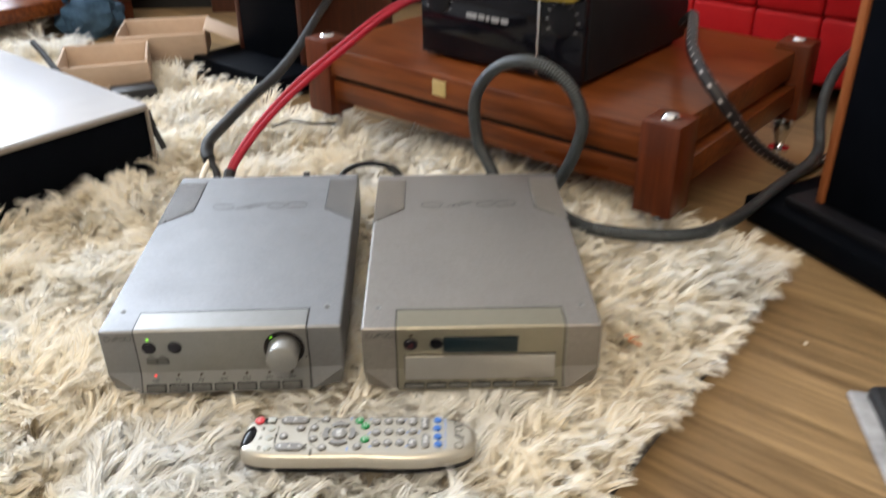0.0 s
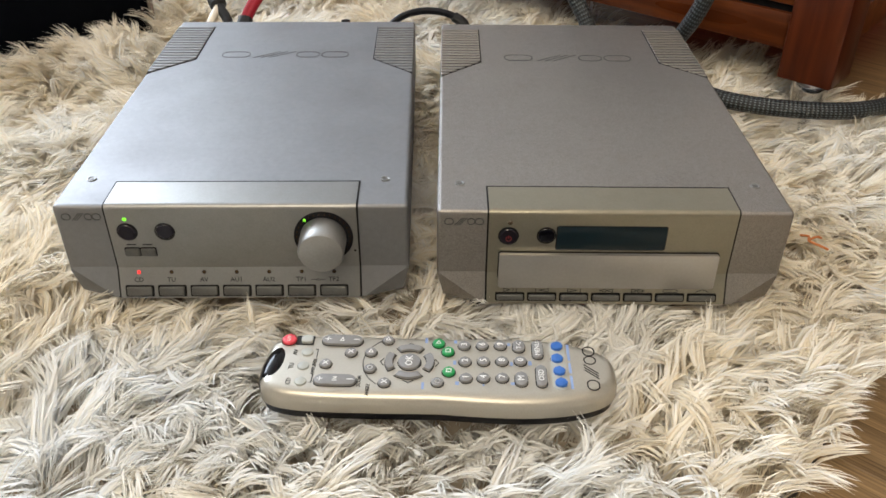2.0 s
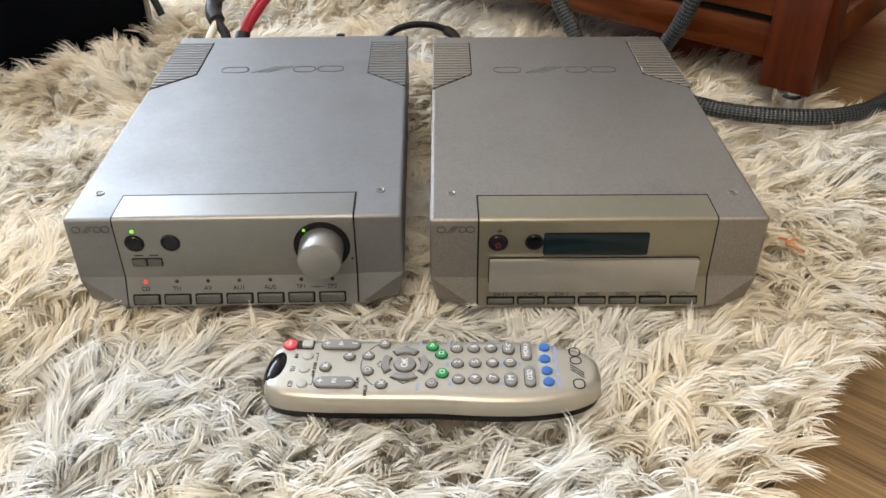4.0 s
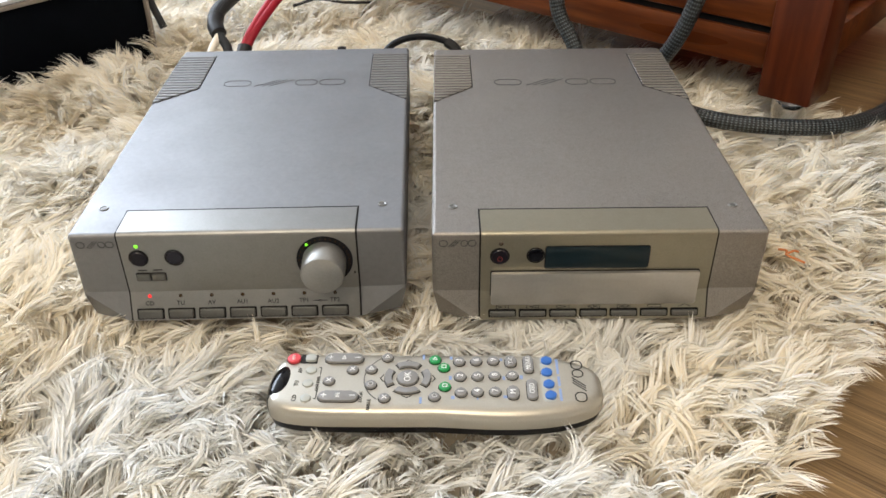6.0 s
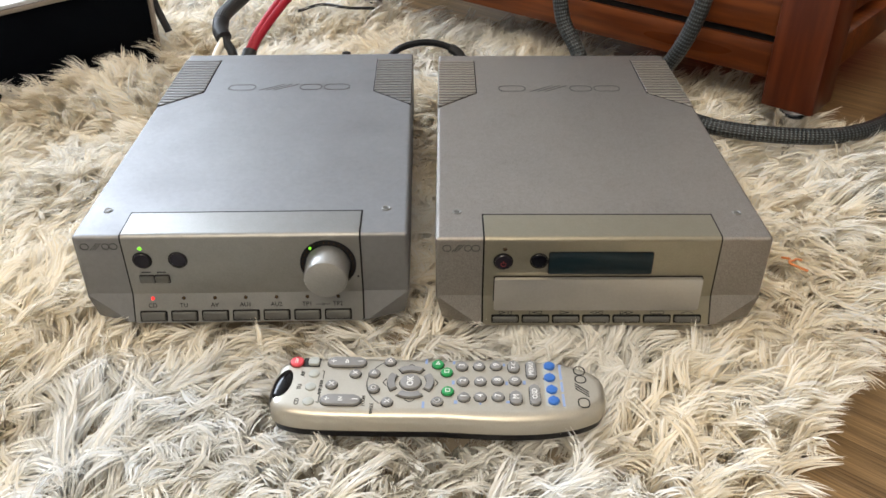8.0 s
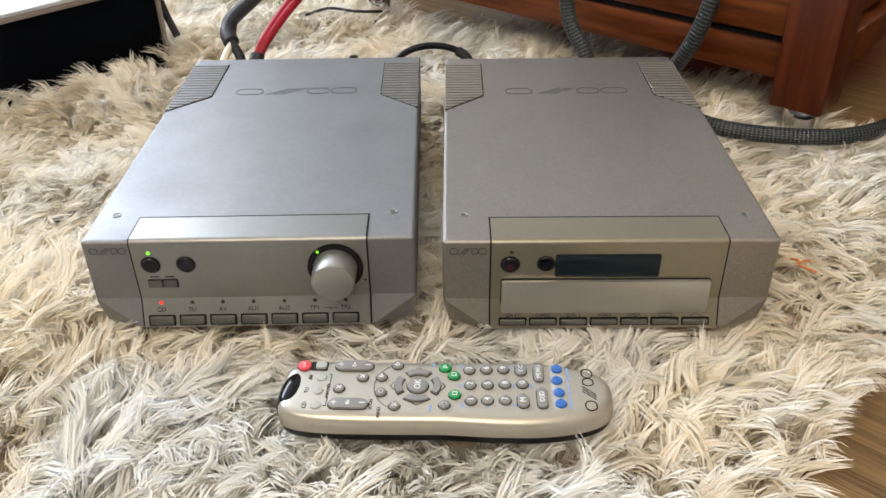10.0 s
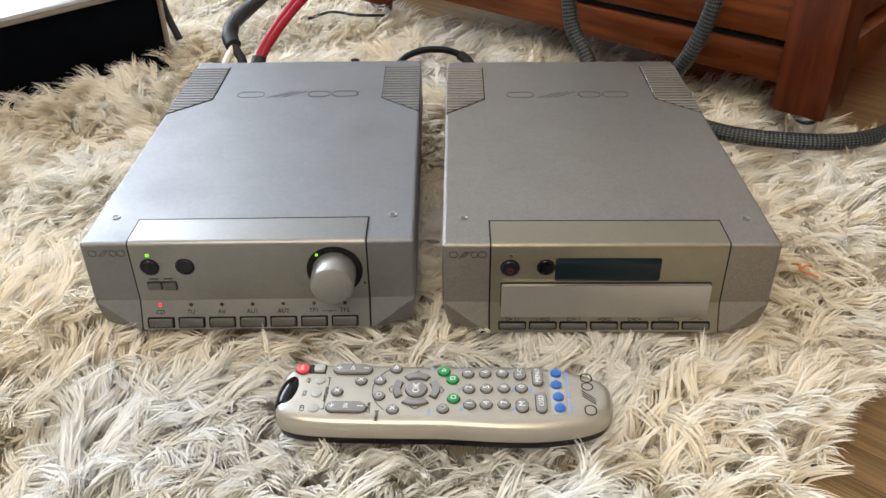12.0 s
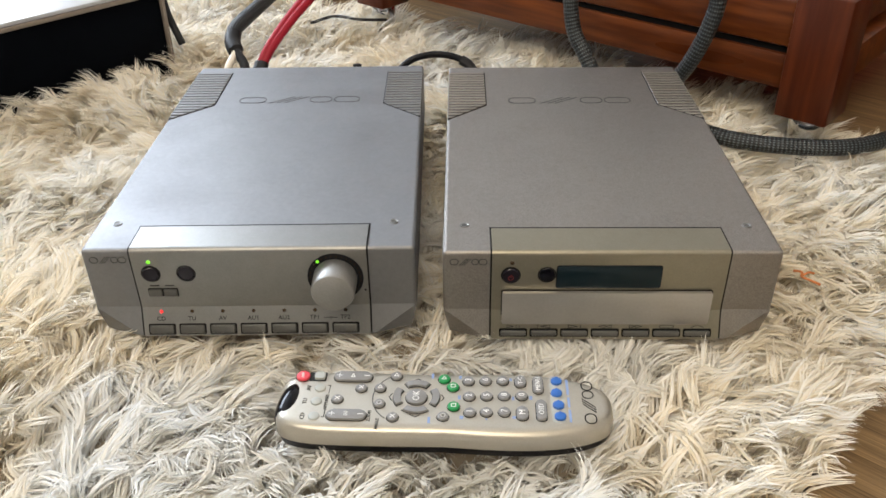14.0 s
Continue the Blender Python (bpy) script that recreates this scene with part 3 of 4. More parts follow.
def panel_strip(x0, x1, proud, back=0.0, thick=0.0015):
    bm = bmesh.new()
    prof = panel_profile(proud, back)
    inner = panel_profile(proud - thick, back)
    rows = []
    for x in (x0, x1):
        rows.append(([bm.verts.new((x, y, z)) for y, z in prof], [bm.verts.new((x, y, z)) for y, z in inner]))
    (a, ai), (b, bi) = rows
    for i in range(len(prof) - 1):
        bm.faces.new((a[i], b[i], b[i + 1], a[i + 1]))
        bm.faces.new((a[i], a[i + 1], ai[i + 1], ai[i]))
        bm.faces.new((b[i + 1], b[i], bi[i], bi[i + 1]))
    bm.faces.new((a[0], ai[0], bi[0], b[0]))
    bm.faces.new((a[-1], b[-1], bi[-1], ai[-1]))
    return bm


FRONT = lambda x, z, y=-0.0006: Matrix.Translation((x, y, z)) @ pose(0, 0, 0, 90)          # local x right, y up, z out of the front
SLOPE = math.degrees(math.atan2(0.0067, 0.0192))
SKIRT = lambda x, z, out=0.0012: Matrix.Translation((x, 0.0005 - 0.0067 * (CREASE - z) / 0.0192 - out, z)) @ pose(0, 0, 0, 90 - SLOPE)
TOP = lambda x, y, z=UH: pose(x, y, z)

SLAT = {}


def vent(parent, material, flip):
    """A louvred corner of the lid: a proud black plate imitating shaded grooves, with ribs across it, its front edge
    cut on the slant.
    """
    x = lambda v: UW - v if flip else v
    y0, y1, ye = 0.236, 0.314, 0.205
    out = [(x(0.0008), ye), (x(0.034), y0), (x(0.034), y1), (x(0.0008), y1)]
    vent_plate = part("vent", prism(out if not flip else out[::-1], UH - 0.001, UH + 0.00025), M_GAP, parent, "louvred cooling vent, black plate in place of shaded grooves", smooth=False)
    n, half = 18, 0.0017
    reach = lambda y: 0.0326 if y >= y0 else max(0.0006, 0.0326 * (y - ye) / (y0 - ye))
    for i in range(n):
        y = ye + 0.0050 + (y1 - ye - 0.0075) * i / (n - 1)
        key = (round(reach(y - half), 4), round(reach(y + half), 4), flip, material.name)
        if key not in SLAT:
            end = [(0, -half), (reach(y - half), -half), (reach(y + half), half), (0, half)]
            out = [(-px, py) for px, py in end][::-1] if flip else end
            SLAT[key] = mesh_of(prism(out, -0.001, 0.0011, 0.0004, 1), "slat", material)
        s = new("slat", SLAT[key])
        s.parent = vent_plate
        s.matrix_basis = pose(x(0.0006), y, UH)


def screw_dimple(parent, x, y, material):
    # Paler dish and dark centre disc imitate the dent's highlight and shade.
    part("screw_dimple", lathe([(0.0031, 0.0), (0.0030, 0.0005), (0.0025, 0.0006), (0.0018, 0.0001), (0, 0.00003)], 24, TOP(x, y)), M_PANEL, parent, "shallow screw dimple, coloured paler for its highlight")
    part("dimple_shade", lathe([(0.0019, 0.00005), (0.0017, 0.0003), (0, 0.0003)], 16, TOP(x, y)), M_BUTTON, parent, "dark disc for the shaded bottom of the dimple")


def unit_common(u, body_mat, panel_mat, p1=P1):
    part("case", unit_body(), body_mat, u, smooth=False)
    part("panel_gap", panel_strip(P0 - 0.0011, p1 + 0.0011, 0.0004, 0.0021), M_GAP, u, "dark seam round the front panel", smooth=False)
    part("front_panel", panel_strip(P0, p1, 0.0009), panel_mat, u, "silver front panel", smooth=False)
    vent(u, body_mat, False)
    vent(u, body_mat, True)
    for x, y in ((0.014, 0.033), (0.200, 0.032)):
        screw_dimple(u, x, y, body_mat)
    part("maker_mark", strokes(maker_mark(0.106, 0.0135), 0.0009, 0.00025, TOP(0.1065, 0.2465)), M_ENGRAVE_SHADE, u, "outline mark, raised dark lines for the shade of engraving", smooth=False)
    part("small_mark", strokes(maker_mark(0.0235, 0.0048), 0.00055, 0.0002, FRONT(0.0165, 0.0655, -0.0001)), M_ENGRAVE_SHADE, u, "outline mark, raised dark lines for the shade of engraving", smooth=False)
    part("rear_panel", box(0.008, UW - 0.008, UD, UD + 0.003, 0.006, UH - 0.006, 0.001), M_BLACK, u, "black rear panel")
    for x in (0.03, 0.185):
        for y in (0.03, 0.29):
            part("foot", lathe([(0, -0.021), (0.009, -0.021), (0.010, -0.018), (0.010, 0.001), (0, 0.001)], 16, pose(x, y, 0.006)), M_RUBBER, u, "black rubber foot")


def round_button(name, parent, x, z, r, material, label, out=0.0018):
    part(name + "_ring", lathe([(r + 0.0009, -0.001), (r + 0.0009, 0.0003), (r, 0.0004), (r, -0.001)], 28, FRONT(x, z)), M_GAP, parent)
    part(name, lathe([(r, -0.001), (r, out - 0.0006), (r - 0.0006, out), (0, out + 0.0001)], 28, FRONT(x, z)), material, parent, label)


def led(parent, m, r, material, label):
    part("led", lathe([(r, -0.0005), (r, 0.0003), (r * 0.7, 0.0008), (0, 0.001)], 14, m), material, parent, label)


def build_amplifier():
    u = thing("amplifier", AMP_M, "silver-grey compact hi-fi amplifier with round volume knob", "amplifier", "hi-fi units on the rug")
    unit_common(u, M_AMP, M_PANEL)
    round_button("power_button", u, 0.0425, 0.0550, 0.0055, M_IR, "dark round power button")
    round_button("sensor_window", u, 0.0655, 0.0550, 0.0054, M_IR, "dark round sensor window", 0.0006)
    led(u, FRONT(0.0425, 0.0640), 0.0014, M_LEDGREEN, "lit green led")
    for x, word in ((0.0432, "MUTE"), (0.0530, "PHONES")):
        part("button_well", prism(rounded(0.0100, 0.0066, 0.001, 3), -0.001, 0.0003, m=FRONT(x, 0.0402)), M_GAP, u, smooth=False)
        part("push_button", prism(rounded(0.0088, 0.0052, 0.0008, 3), -0.001, 0.0016, 0.0004, m=FRONT(x, 0.0402)), M_BUTTON, u, "small grey push button")
        part("print_bar", box(-0.003, 0.003, -0.0004, 0.0004, 0, 0.00015, m=FRONT(x, 0.0455)), M_INK, u, smooth=False)
    # volume knob
    kx, kz = 0.1625, 0.0508
    part("knob_ring", lathe([(0.0183, -0.0005), (0.0183, 0.0004), (0.0176, 0.0006), (0.0145, 0.0004), (0, 0.0004)], 56, FRONT(kx, kz)), M_BLACK, u, "black dial ring")
    k = part("volume_knob", lathe([(0.0140, 0.0004), (0.0143, 0.0012), (0.0140, 0.0172), (0.0132, 0.0190), (0.0119, 0.0196), (0, 0.0199)], 56, FRONT(kx, kz)), M_KNOB, u, "satin silver volume knob")
    for i in range(24):
        a = radians(225 - 270 * i / 23)
        lit = i == 8
        m = FRONT(kx + 0.0164 * math.cos(a), kz + 0.0164 * math.sin(a), -0.0012)
        led(u, m, 0.0010 if lit else 0.0005, M_LEDGREEN if lit else M_LEDOFF, "lit green led" if lit else "")
    part("print_dot", lathe([(0.0008, 0), (0.0008, 0.0002), (0, 0.0002)], 12, FRONT(0.1815, 0.0405)), M_INK, u)
    # input selector
    for i, word in enumerate(("CD", "TU", "AV", "AU1", "AU2", "TP1", "TP2")):
        x = 0.0440 + 0.02055 * i
        led(u, SKIRT(x, 0.0249, 0.0007), 0.0013, M_LEDRED if i == 0 else M_LEDOFF, "lit red led" if i == 0 else "unlit led")
        lettering(word, 0.0042, M_INK, u, SKIRT(x - 0.0003, 0.0203, 0.0012))
        part("button_well", prism(rounded(0.0182, 0.0076, 0.001, 3), -0.0005, 0.0005, m=SKIRT(x - 0.0003, 0.0132, 0.0006)), M_GAP, u, smooth=False)
        part("selector_button", prism(rounded(0.0160, 0.0058, 0.0009, 3), -0.0005, 0.0019, 0.0006, m=SKIRT(x - 0.0003, 0.0132, 0.0006)), M_BUTTON, u, "grey selector button")
    part("print_bar", strokes([[(-0.0045, 0), (-0.0012, 0), (0, 0.0007), (0.0012, 0), (0.0045, 0)], [(-0.0012, 0), (0, -0.0007), (0.0012, 0)]], 0.0003, 0.00015, SKIRT(0.1572, 0.0200, 0.0011)), M_INK, u, smooth=False)
    part("rear_plug", lathe([(0.0048, 0.0), (0.0048, 0.037), (0.0042, 0.040), (0.0042, 0.0445), (0, 0.0455)], 16, pose(0.1485, UD + 0.010, 0.024, -14)), M_RUBBER, u, "black plug standing behind the case")
    return u


def build_cd_player():
    u = thing("cd_player", CD_M, "darker grey compact disc player with a display and closed tray", "cd player", "hi-fi units on the rug")
    unit_common(u, M_CD, M_PANEL_CD, 0.1815)
    round_button("power_button", u, 0.0437, 0.0558, 0.0055, M_IR, "dark round power button")
    part("power_sign", strokes([[(0.0016 * math.cos(radians(a)), 0.0016 * math.sin(radians(a))) for a in range(120, 421, 20)], [(0, 0.0004), (0, 0.0022)]], 0.0004, 0.0001, FRONT(0.0437, 0.0548, -0.0027)), M_DULLRED, u, "dull red power sign", smooth=False)
    round_button("sensor_window", u, 0.0668, 0.0562, 0.0051, M_GLOSSBLACK, "dark round sensor window", 0.0006)
    led(u, FRONT(0.0444, 0.0652), 0.0015, M_LEDOFF, "unlit led")
    part("display_rim", prism(rounded(0.0676, 0.0176, 0.0018), -0.0005, 0.0003, m=FRONT(0.1065, 0.0545)), M_GAP, u, smooth=False)
    part("display", prism(rounded(0.0664, 0.0164, 0.0014), -0.0005, 0.0009, 0.0003, m=FRONT(0.1065, 0.0545)), M_DISPLAY, u, "dark blank display window")
    part("tray_gap", prism(rounded(0.1366, 0.0262, 0.0014), -0.0005, 0.0003, m=FRONT(0.1062, 0.0312, -0.0012)), M_GAP, u, smooth=False)
    part("disc_tray", prism(rounded(0.1354, 0.0250, 0.0012), -0.0005, 0.0030, 0.0006, m=FRONT(0.1062, 0.0314, -0.0012)), M_TRAY, u, "pale silver disc tray front")
    tri = lambda x, s, d: [(x, s), (x + d, 0), (x, -s), (x, s)]
    signs = ([tri(-0.004, 0.0011, 0.004), [(0.002, 0.0011), (0.002, -0.0011)], [(0.004, 0.0011), (0.004, -0.0011)]],
             [tri(0.004, 0.0011, -0.006), [(-0.004, 0.0011), (-0.004, -0.0011)]],
             [tri(-0.004, 0.0011, 0.006), [(0.004, 0.0011), (0.004, -0.0011)]],
             [tri(0, 0.0011, -0.004), tri(0.0042, 0.0011, -0.004)],
             [tri(0, 0.0011, 0.004), tri(-0.0042, 0.0011, 0.004)],
             [rounded(0.009, 0.0018, 0.0006, 2) + rounded(0.009, 0.0018, 0.0006, 2)[:1]],
             [[(-0.004, -0.0006), (0, 0.0011), (0.004, -0.0006)]])
    for i, sign in enumerate(signs):
        x = 0.0462 + 0.0202 * i
        part("key_sign", strokes(sign, 0.00035, 0.00015, SKIRT(x, 0.0174, 0.0012)), M_INK, u, smooth=False)
        part("button_well", prism(rounded(0.0186, 0.0058, 0.001, 3), -0.0005, 0.0005, m=SKIRT(x, 0.0131, 0.0006)), M_GAP, u, smooth=False)
        part("transport_button", prism(rounded(0.0166, 0.0036, 0.0009, 3), -0.0005, 0.0019, 0.0006, m=SKIRT(x, 0.0128, 0.0006)), M_BUTTON, u, "grey transport button")
    return u


# ---- remote control ----


def remote_outline(n=96):
    """Plan of the remote: a slightly waisted bar, squarer at its sensor end and round at the other."""
    pts = []
    x0, x1, yc = -0.0795, 0.1115, -0.0015
    for i in range(n):
        a = 2 * math.pi * i / n
        ca, sa = math.cos(a), math.sin(a)
        p = 2 / 5.0 if ca < 0 else 2 / 2.4
        ex = math.copysign(abs(ca) ** p, ca)
        ey = math.copysign(abs(sa) ** (2 / (5.0 if ca < 0 else 3.2)), sa)
        x = (x0 + x1) / 2 + (x1 - x0) / 2 * ex
        half = 0.0262 + 0.0022 * math.cos((x - 0.085) / 0.095 * math.pi) * (1 if x > 0 else 0.4)
        pts.append((x, yc + half * ey))
    return pts


def shell_loft(levels):
    """Rings of the remote's plan at (inset, z), closed above and below."""
    out = remote_outline()
    bm = bmesh.new()
    rings = []
    n = len(out)
    for inset, z in levels:
        ring = []
        for i, (x, y) in enumerate(out):
            (xa, ya), (xb, yb) = out[i - 1], out[(i + 1) % n]
            t = Vector((xb - xa, yb - ya)).normalized()
            q = Vector((x, y)) + Vector((-t.y, t.x)) * inset
            ring.append(bm.verts.new((q.x, q.y, z)))
        rings.append(ring)
    for a, b in zip(rings, rings[1:]):
        for i in range(n):
            j = (i + 1) % n
            bm.faces.new((a[i], a[j], b[j], b[i]))
    bm.faces.new(rings[0][::-1])
    bm.faces.new(rings[-1])
    return bm


def build_remote():
    u = thing("remote_control", REMOTE_M, "silver remote control with grey, red, green and blue keys", "remote control")
    ZT = 0.0580
    part("base_shell", shell_loft([(0.006, 0.0365), (0.0020, 0.0400), (0.0003, 0.0462)]), M_BLACK, u, "black plastic underside")
    part("top_shell", shell_loft([(0.0, 0.0462), (0.0, 0.0515), (0.0006, 0.0543), (0.0020, 0.0565), (0.0042, 0.0577), (0.0068, ZT)]), M_SHELL, u, "silver painted top shell")
    bm = bmesh.new()
    bmesh.ops.create_uvsphere(bm, u_segments=32, v_segments=20, radius=1)
    bm.transform(pose(-0.0726, -0.0015, 0.0504, 0, 0, -6) @ Matrix.Diagonal((0.0078, 0.0190, 0.0094, 1)))
    part("sensor_window", bm, M_GLOSSBLACK, u, "glossy black sensor window")
    T = lambda x, y, z=ZT: pose(x / 1000, y / 1000, z)
    turn = pose(0, 0, 0, 0, 0, 90)

    def key(x, y, w, h, r, material, word="", label="", size=0.0042, name="key", ink=M_WHITEINK, dz=0.0):
        part("key_well", prism(rounded(w + 0.0009, h + 0.0009, r + 0.0004, 5), -0.0012, 0.00012 + dz, m=T(x, y)), M_GAP, u, smooth=False)
        k = part(name, prism(rounded(w, h, r, 6), -0.0012, 0.0017 + dz, 0.0007, 3, T(x, y)), material, u, label)
        if word:
            lettering(word, size, ink, k, T(x, y, ZT + 0.00175 + dz) @ turn, "white print")
        return k

    def mark(x, y, lines, parent=None, material=M_WHITEINK, z=0.00172):
        part("print", strokes(lines, 0.0005, 0.00012, T(x, y, ZT + z) @ turn), material, parent or u, smooth=False)

    small = 0.0064
    key(-67.8, 15.8, 0.0080, 0.0080, 0.004, M_KEYRED, "OFF", "round red off key", 0.0026)
    part("key_surround", prism(rounded(0.0100, 0.0078, 0.0006), -0.001, 0.00015, m=T(-59.0, 16.2)), M_INK, u, smooth=False)
    key(-57.8, 16.3, 0.0062, 0.0056, 0.0012, M_KEYLIGHT, "", "pale translucent key")
    for nm, x, y in (("AV", -56.4, 6.4), ("TU", -56.8, -4.7), ("CD", -56.3, -16.7)):
        key(x, y, 0.0064, 0.0064, 0.0032, M_KEYLIGHT, "", "pale translucent round key", dz=-0.0009)
        lettering(nm, 0.0036, M_INK, u, T(x - 6.4, y, ZT + 0.0001) @ turn)
    lettering("AMPLIFIER", 0.0028, M_INK, u, T(-51.0, -5.0, ZT + 0.0001) @ turn)
    mark(-50.7, -14, [[(-0.003, 0.0012), (-0.003, 0), (0.0025, 0)]], None, M_INK, 0.0)
    mark(-50.7, 6, [[(-0.0035, 0), (0.003, 0), (0.003, 0.0012)]], None, M_INK, 0.0)
    # rocker keys
    for y, word in ((16.2, ""), (-15.8, "IN")):
        w, h = (0.0225, 0.0075)
        out = [(x, yy * (1 - 0.16 * math.cos(x / w * 2 * math.pi) ** 2 * (abs(x) < w / 3))) for x, yy in rounded(w, h, 0.0037, 8)]
        part("key_well", prism(rounded(w + 0.0009, h + 0.0009, 0.004, 8), -0.0012, 0.00012, m=T(-38.2, y)), M_GAP, u, smooth=False)
        k = part("rocker_key", prism(out, -0.0012, 0.0018, 0.0008, 3, T(-38.2, y)), M_KEY, u, "long grey rocker key")
        mark(-46.2, y, [[(-0.0014, 0), (0.0014, 0)], [(0, -0.0014), (0, 0.0014)]], k, z=0.00182)
        mark(-30.2, y, [[(0, -0.0014), (0, 0.0014)]], k, z=0.00182)
        if word:
            lettering(word, 0.0034, M_WHITEINK, k, T(-38.2, y, ZT + 0.00185) @ turn)
        else:
            mark(-38.2, y, [[(-0.0013, -0.001), (0.0016, 0), (-0.0013, 0.001), (-0.0013, -0.001)]], k, z=0.00182)
    tri = [[(-0.0010, -0.0012), (0.0014, 0), (-0.0010, 0.0012), (-0.0010, -0.0012)]]
    ring = [[(0.0013 * math.cos(radians(a)), 0.0013 * math.sin(radians(a))) for a in range(0, 361, 30)]]
    cross = [[(-0.0012, -0.0012), (0.0012, 0.0012)], [(-0.0012, 0.0012), (0.0012, -0.0012)]]
    sq = [[(-0.0012, -0.0012), (0.0012, -0.0012), (0.0012, 0.0012), (-0.0012, 0.0012), (-0.0012, -0.0012)]]
    for x, y, sign in ((-32.3, 6.5, cross), (-44.9, -3.1, cross), (-12.8, 17.4, tri), (-21.4, 7.0, tri), (-20.7, -6.0, ring), (-12.2, -16.6, cross), (15.7, -15.3, ring)):
        mark(x, y, sign, key(x, y, small, small, small / 2, M_KEY, "", "small round grey key"))
    for x, y, sign in ((15.3, 15.7, tri), (20.6, 9.0, sq), (21.4, -7.0, sq)):
        mark(x, y, sign, key(x, y, 0.0068, 0.0068, 0.0034, M_KEYGREEN, "", "small round green key"))
    # navigation ring
    key(0, 0, 0.0122, 0.0122, 0.0061, M_KEY, "OK", "large round grey key", 0.0056)
    for a0 in (0, 90, 180, 270):
        def arc(r0, r1, spread):
            pts = [(r1 * math.cos(radians(a0 + t)), r1 * math.sin(radians(a0 + t))) for t in np.linspace(-spread, spread, 12)]
            return pts + [(r0 * math.cos(radians(a0 + t)), r0 * math.sin(radians(a0 + t))) for t in np.linspace(spread, -spread, 12)]
        part("key_well", prism(arc(0.0088, 0.0136, 36), -0.0012, 0.00012, m=T(0, 0.3)), M_GAP, u, smooth=False)
        part("arrow_key", prism(arc(0.0092, 0.0132, 33), -0.0012, 0.0016, 0.0006, 2, T(0, 0.3)), M_KEY, u, "curved grey arrow key")
        tip = pose(0, 0, 0, 0, 0, a0)
        part("print", strokes([[(0.0140, -0.0028), (0.0158, 0), (0.0140, 0.0028)]], 0.0005, 0.00012, T(0, 0.3) @ tip), M_INK, u, smooth=False)
    part("print", strokes([[(0.0215 * math.cos(radians(a)), 0.0215 * math.sin(radians(a))) for a in range(118, 236, 6)]], 0.0006, 0.00012, T(-3.5, 0)), M_BUTTON, u, smooth=False)
    for word, x, y in (("ZOOM", -25.5, -15.5), ("ANGLE", -20.6, -21.5)):
        lettering(word, 0.0028, M_INK, u, T(x, y, ZT + 0.0001) @ turn)
    # digits
    for word, x, y in (("3", 29.4, 14.4), ("6", 39.3, 14.9), ("9", 49.3, 15.3), ("2", 30.0, 1.4), ("5", 40.0, 1.9), ("8", 49.9, 2.4), ("0", 59.9, 2.8),
                       ("1", 30.6, -11.6), ("4", 39.8, -11.1), ("7", 49.8, -10.7)):
        key(x, y, 0.0066, 0.0068, 0.0033, M_KEY, word, "round grey number key", 0.0050)
    for x, y, w, h in ((24.6, 18.2, 1.6, 2.6), (24.4, 1.0, 1.6, 3.2), (26.0, -15.0, 2.0, 2.6), (55.0, 1.2, 1.4, 3.0), (65.0, 2.0, 1.8, 3.2), (54.0, 17.0, 1.4, 2.2), (55.2, -14.2, 2.0, 2.0), (39.8, -16.0, 1.0, 1.4), (8.4, 18.8, 1.4, 4.2), (8.0, -17.6, 1.4, 5.0)):
        part("print_bar", box(-w / 2000, w / 2000, -h / 2000, h / 2000, 0, 0.00012, m=T(x, y)), M_BLUEINK, u, smooth=False)
    key(59.4, 14.8, 0.0064, 0.0092, 0.0030, M_KEY, "T-C", "oval grey key", 0.0036)
    key(59.8, -11.4, 0.0064, 0.0104, 0.0030, M_KEY, "M", "oval grey key", 0.0050)
    key(69.5, 12.3, 0.0056, 0.0142, 0.0026, M_KEY, "MENU", "tall grey key", 0.0040)
    key(70.5, -8.7, 0.0056, 0.0162, 0.0026, M_KEY, "OSD", "tall grey key", 0.0042)
    part("key_surround", prism(rounded(0.0078, 0.0385, 0.003), -0.001, 0.00016, m=T(80.3, 1.4)), M_KEYLIGHT, u, smooth=False)
    for x, y in ((80.3, 15.8), (79.8, 5.8), (80.3, -4.2), (80.7, -13.2)):
        key(x, y, 0.0064, 0.0062, 0.0029, M_KEYBLUE, "", "round blue key")
    part("print_bar", box(-0.0007, 0.0007, -0.017, -0.007, 0, 0.00012, m=T(86.3, 0)), M_BLUEINK, u, smooth=False)
    part("print_bar", box(-0.0007, 0.0007, -0.005, 0.003, 0, 0.00012, m=T(86.3, 0)), M_BLUEINK, u, smooth=False)
    part("print_bar", box(-0.0007, 0.0007, 0.005, 0.018, 0, 0.00012, m=T(86.3, 0)), M_BLUEINK, u, smooth=False)
    part("maker_mark", strokes(maker_mark(0.034, 0.0068), 0.0007, 0.00012, T(97.5, -0.5, ZT) @ turn), M_INK, u, "dark outline mark", smooth=False)
    return u


build_amplifier()
build_cd_player()
build_remote()
build_rug()

# ---- stand ----


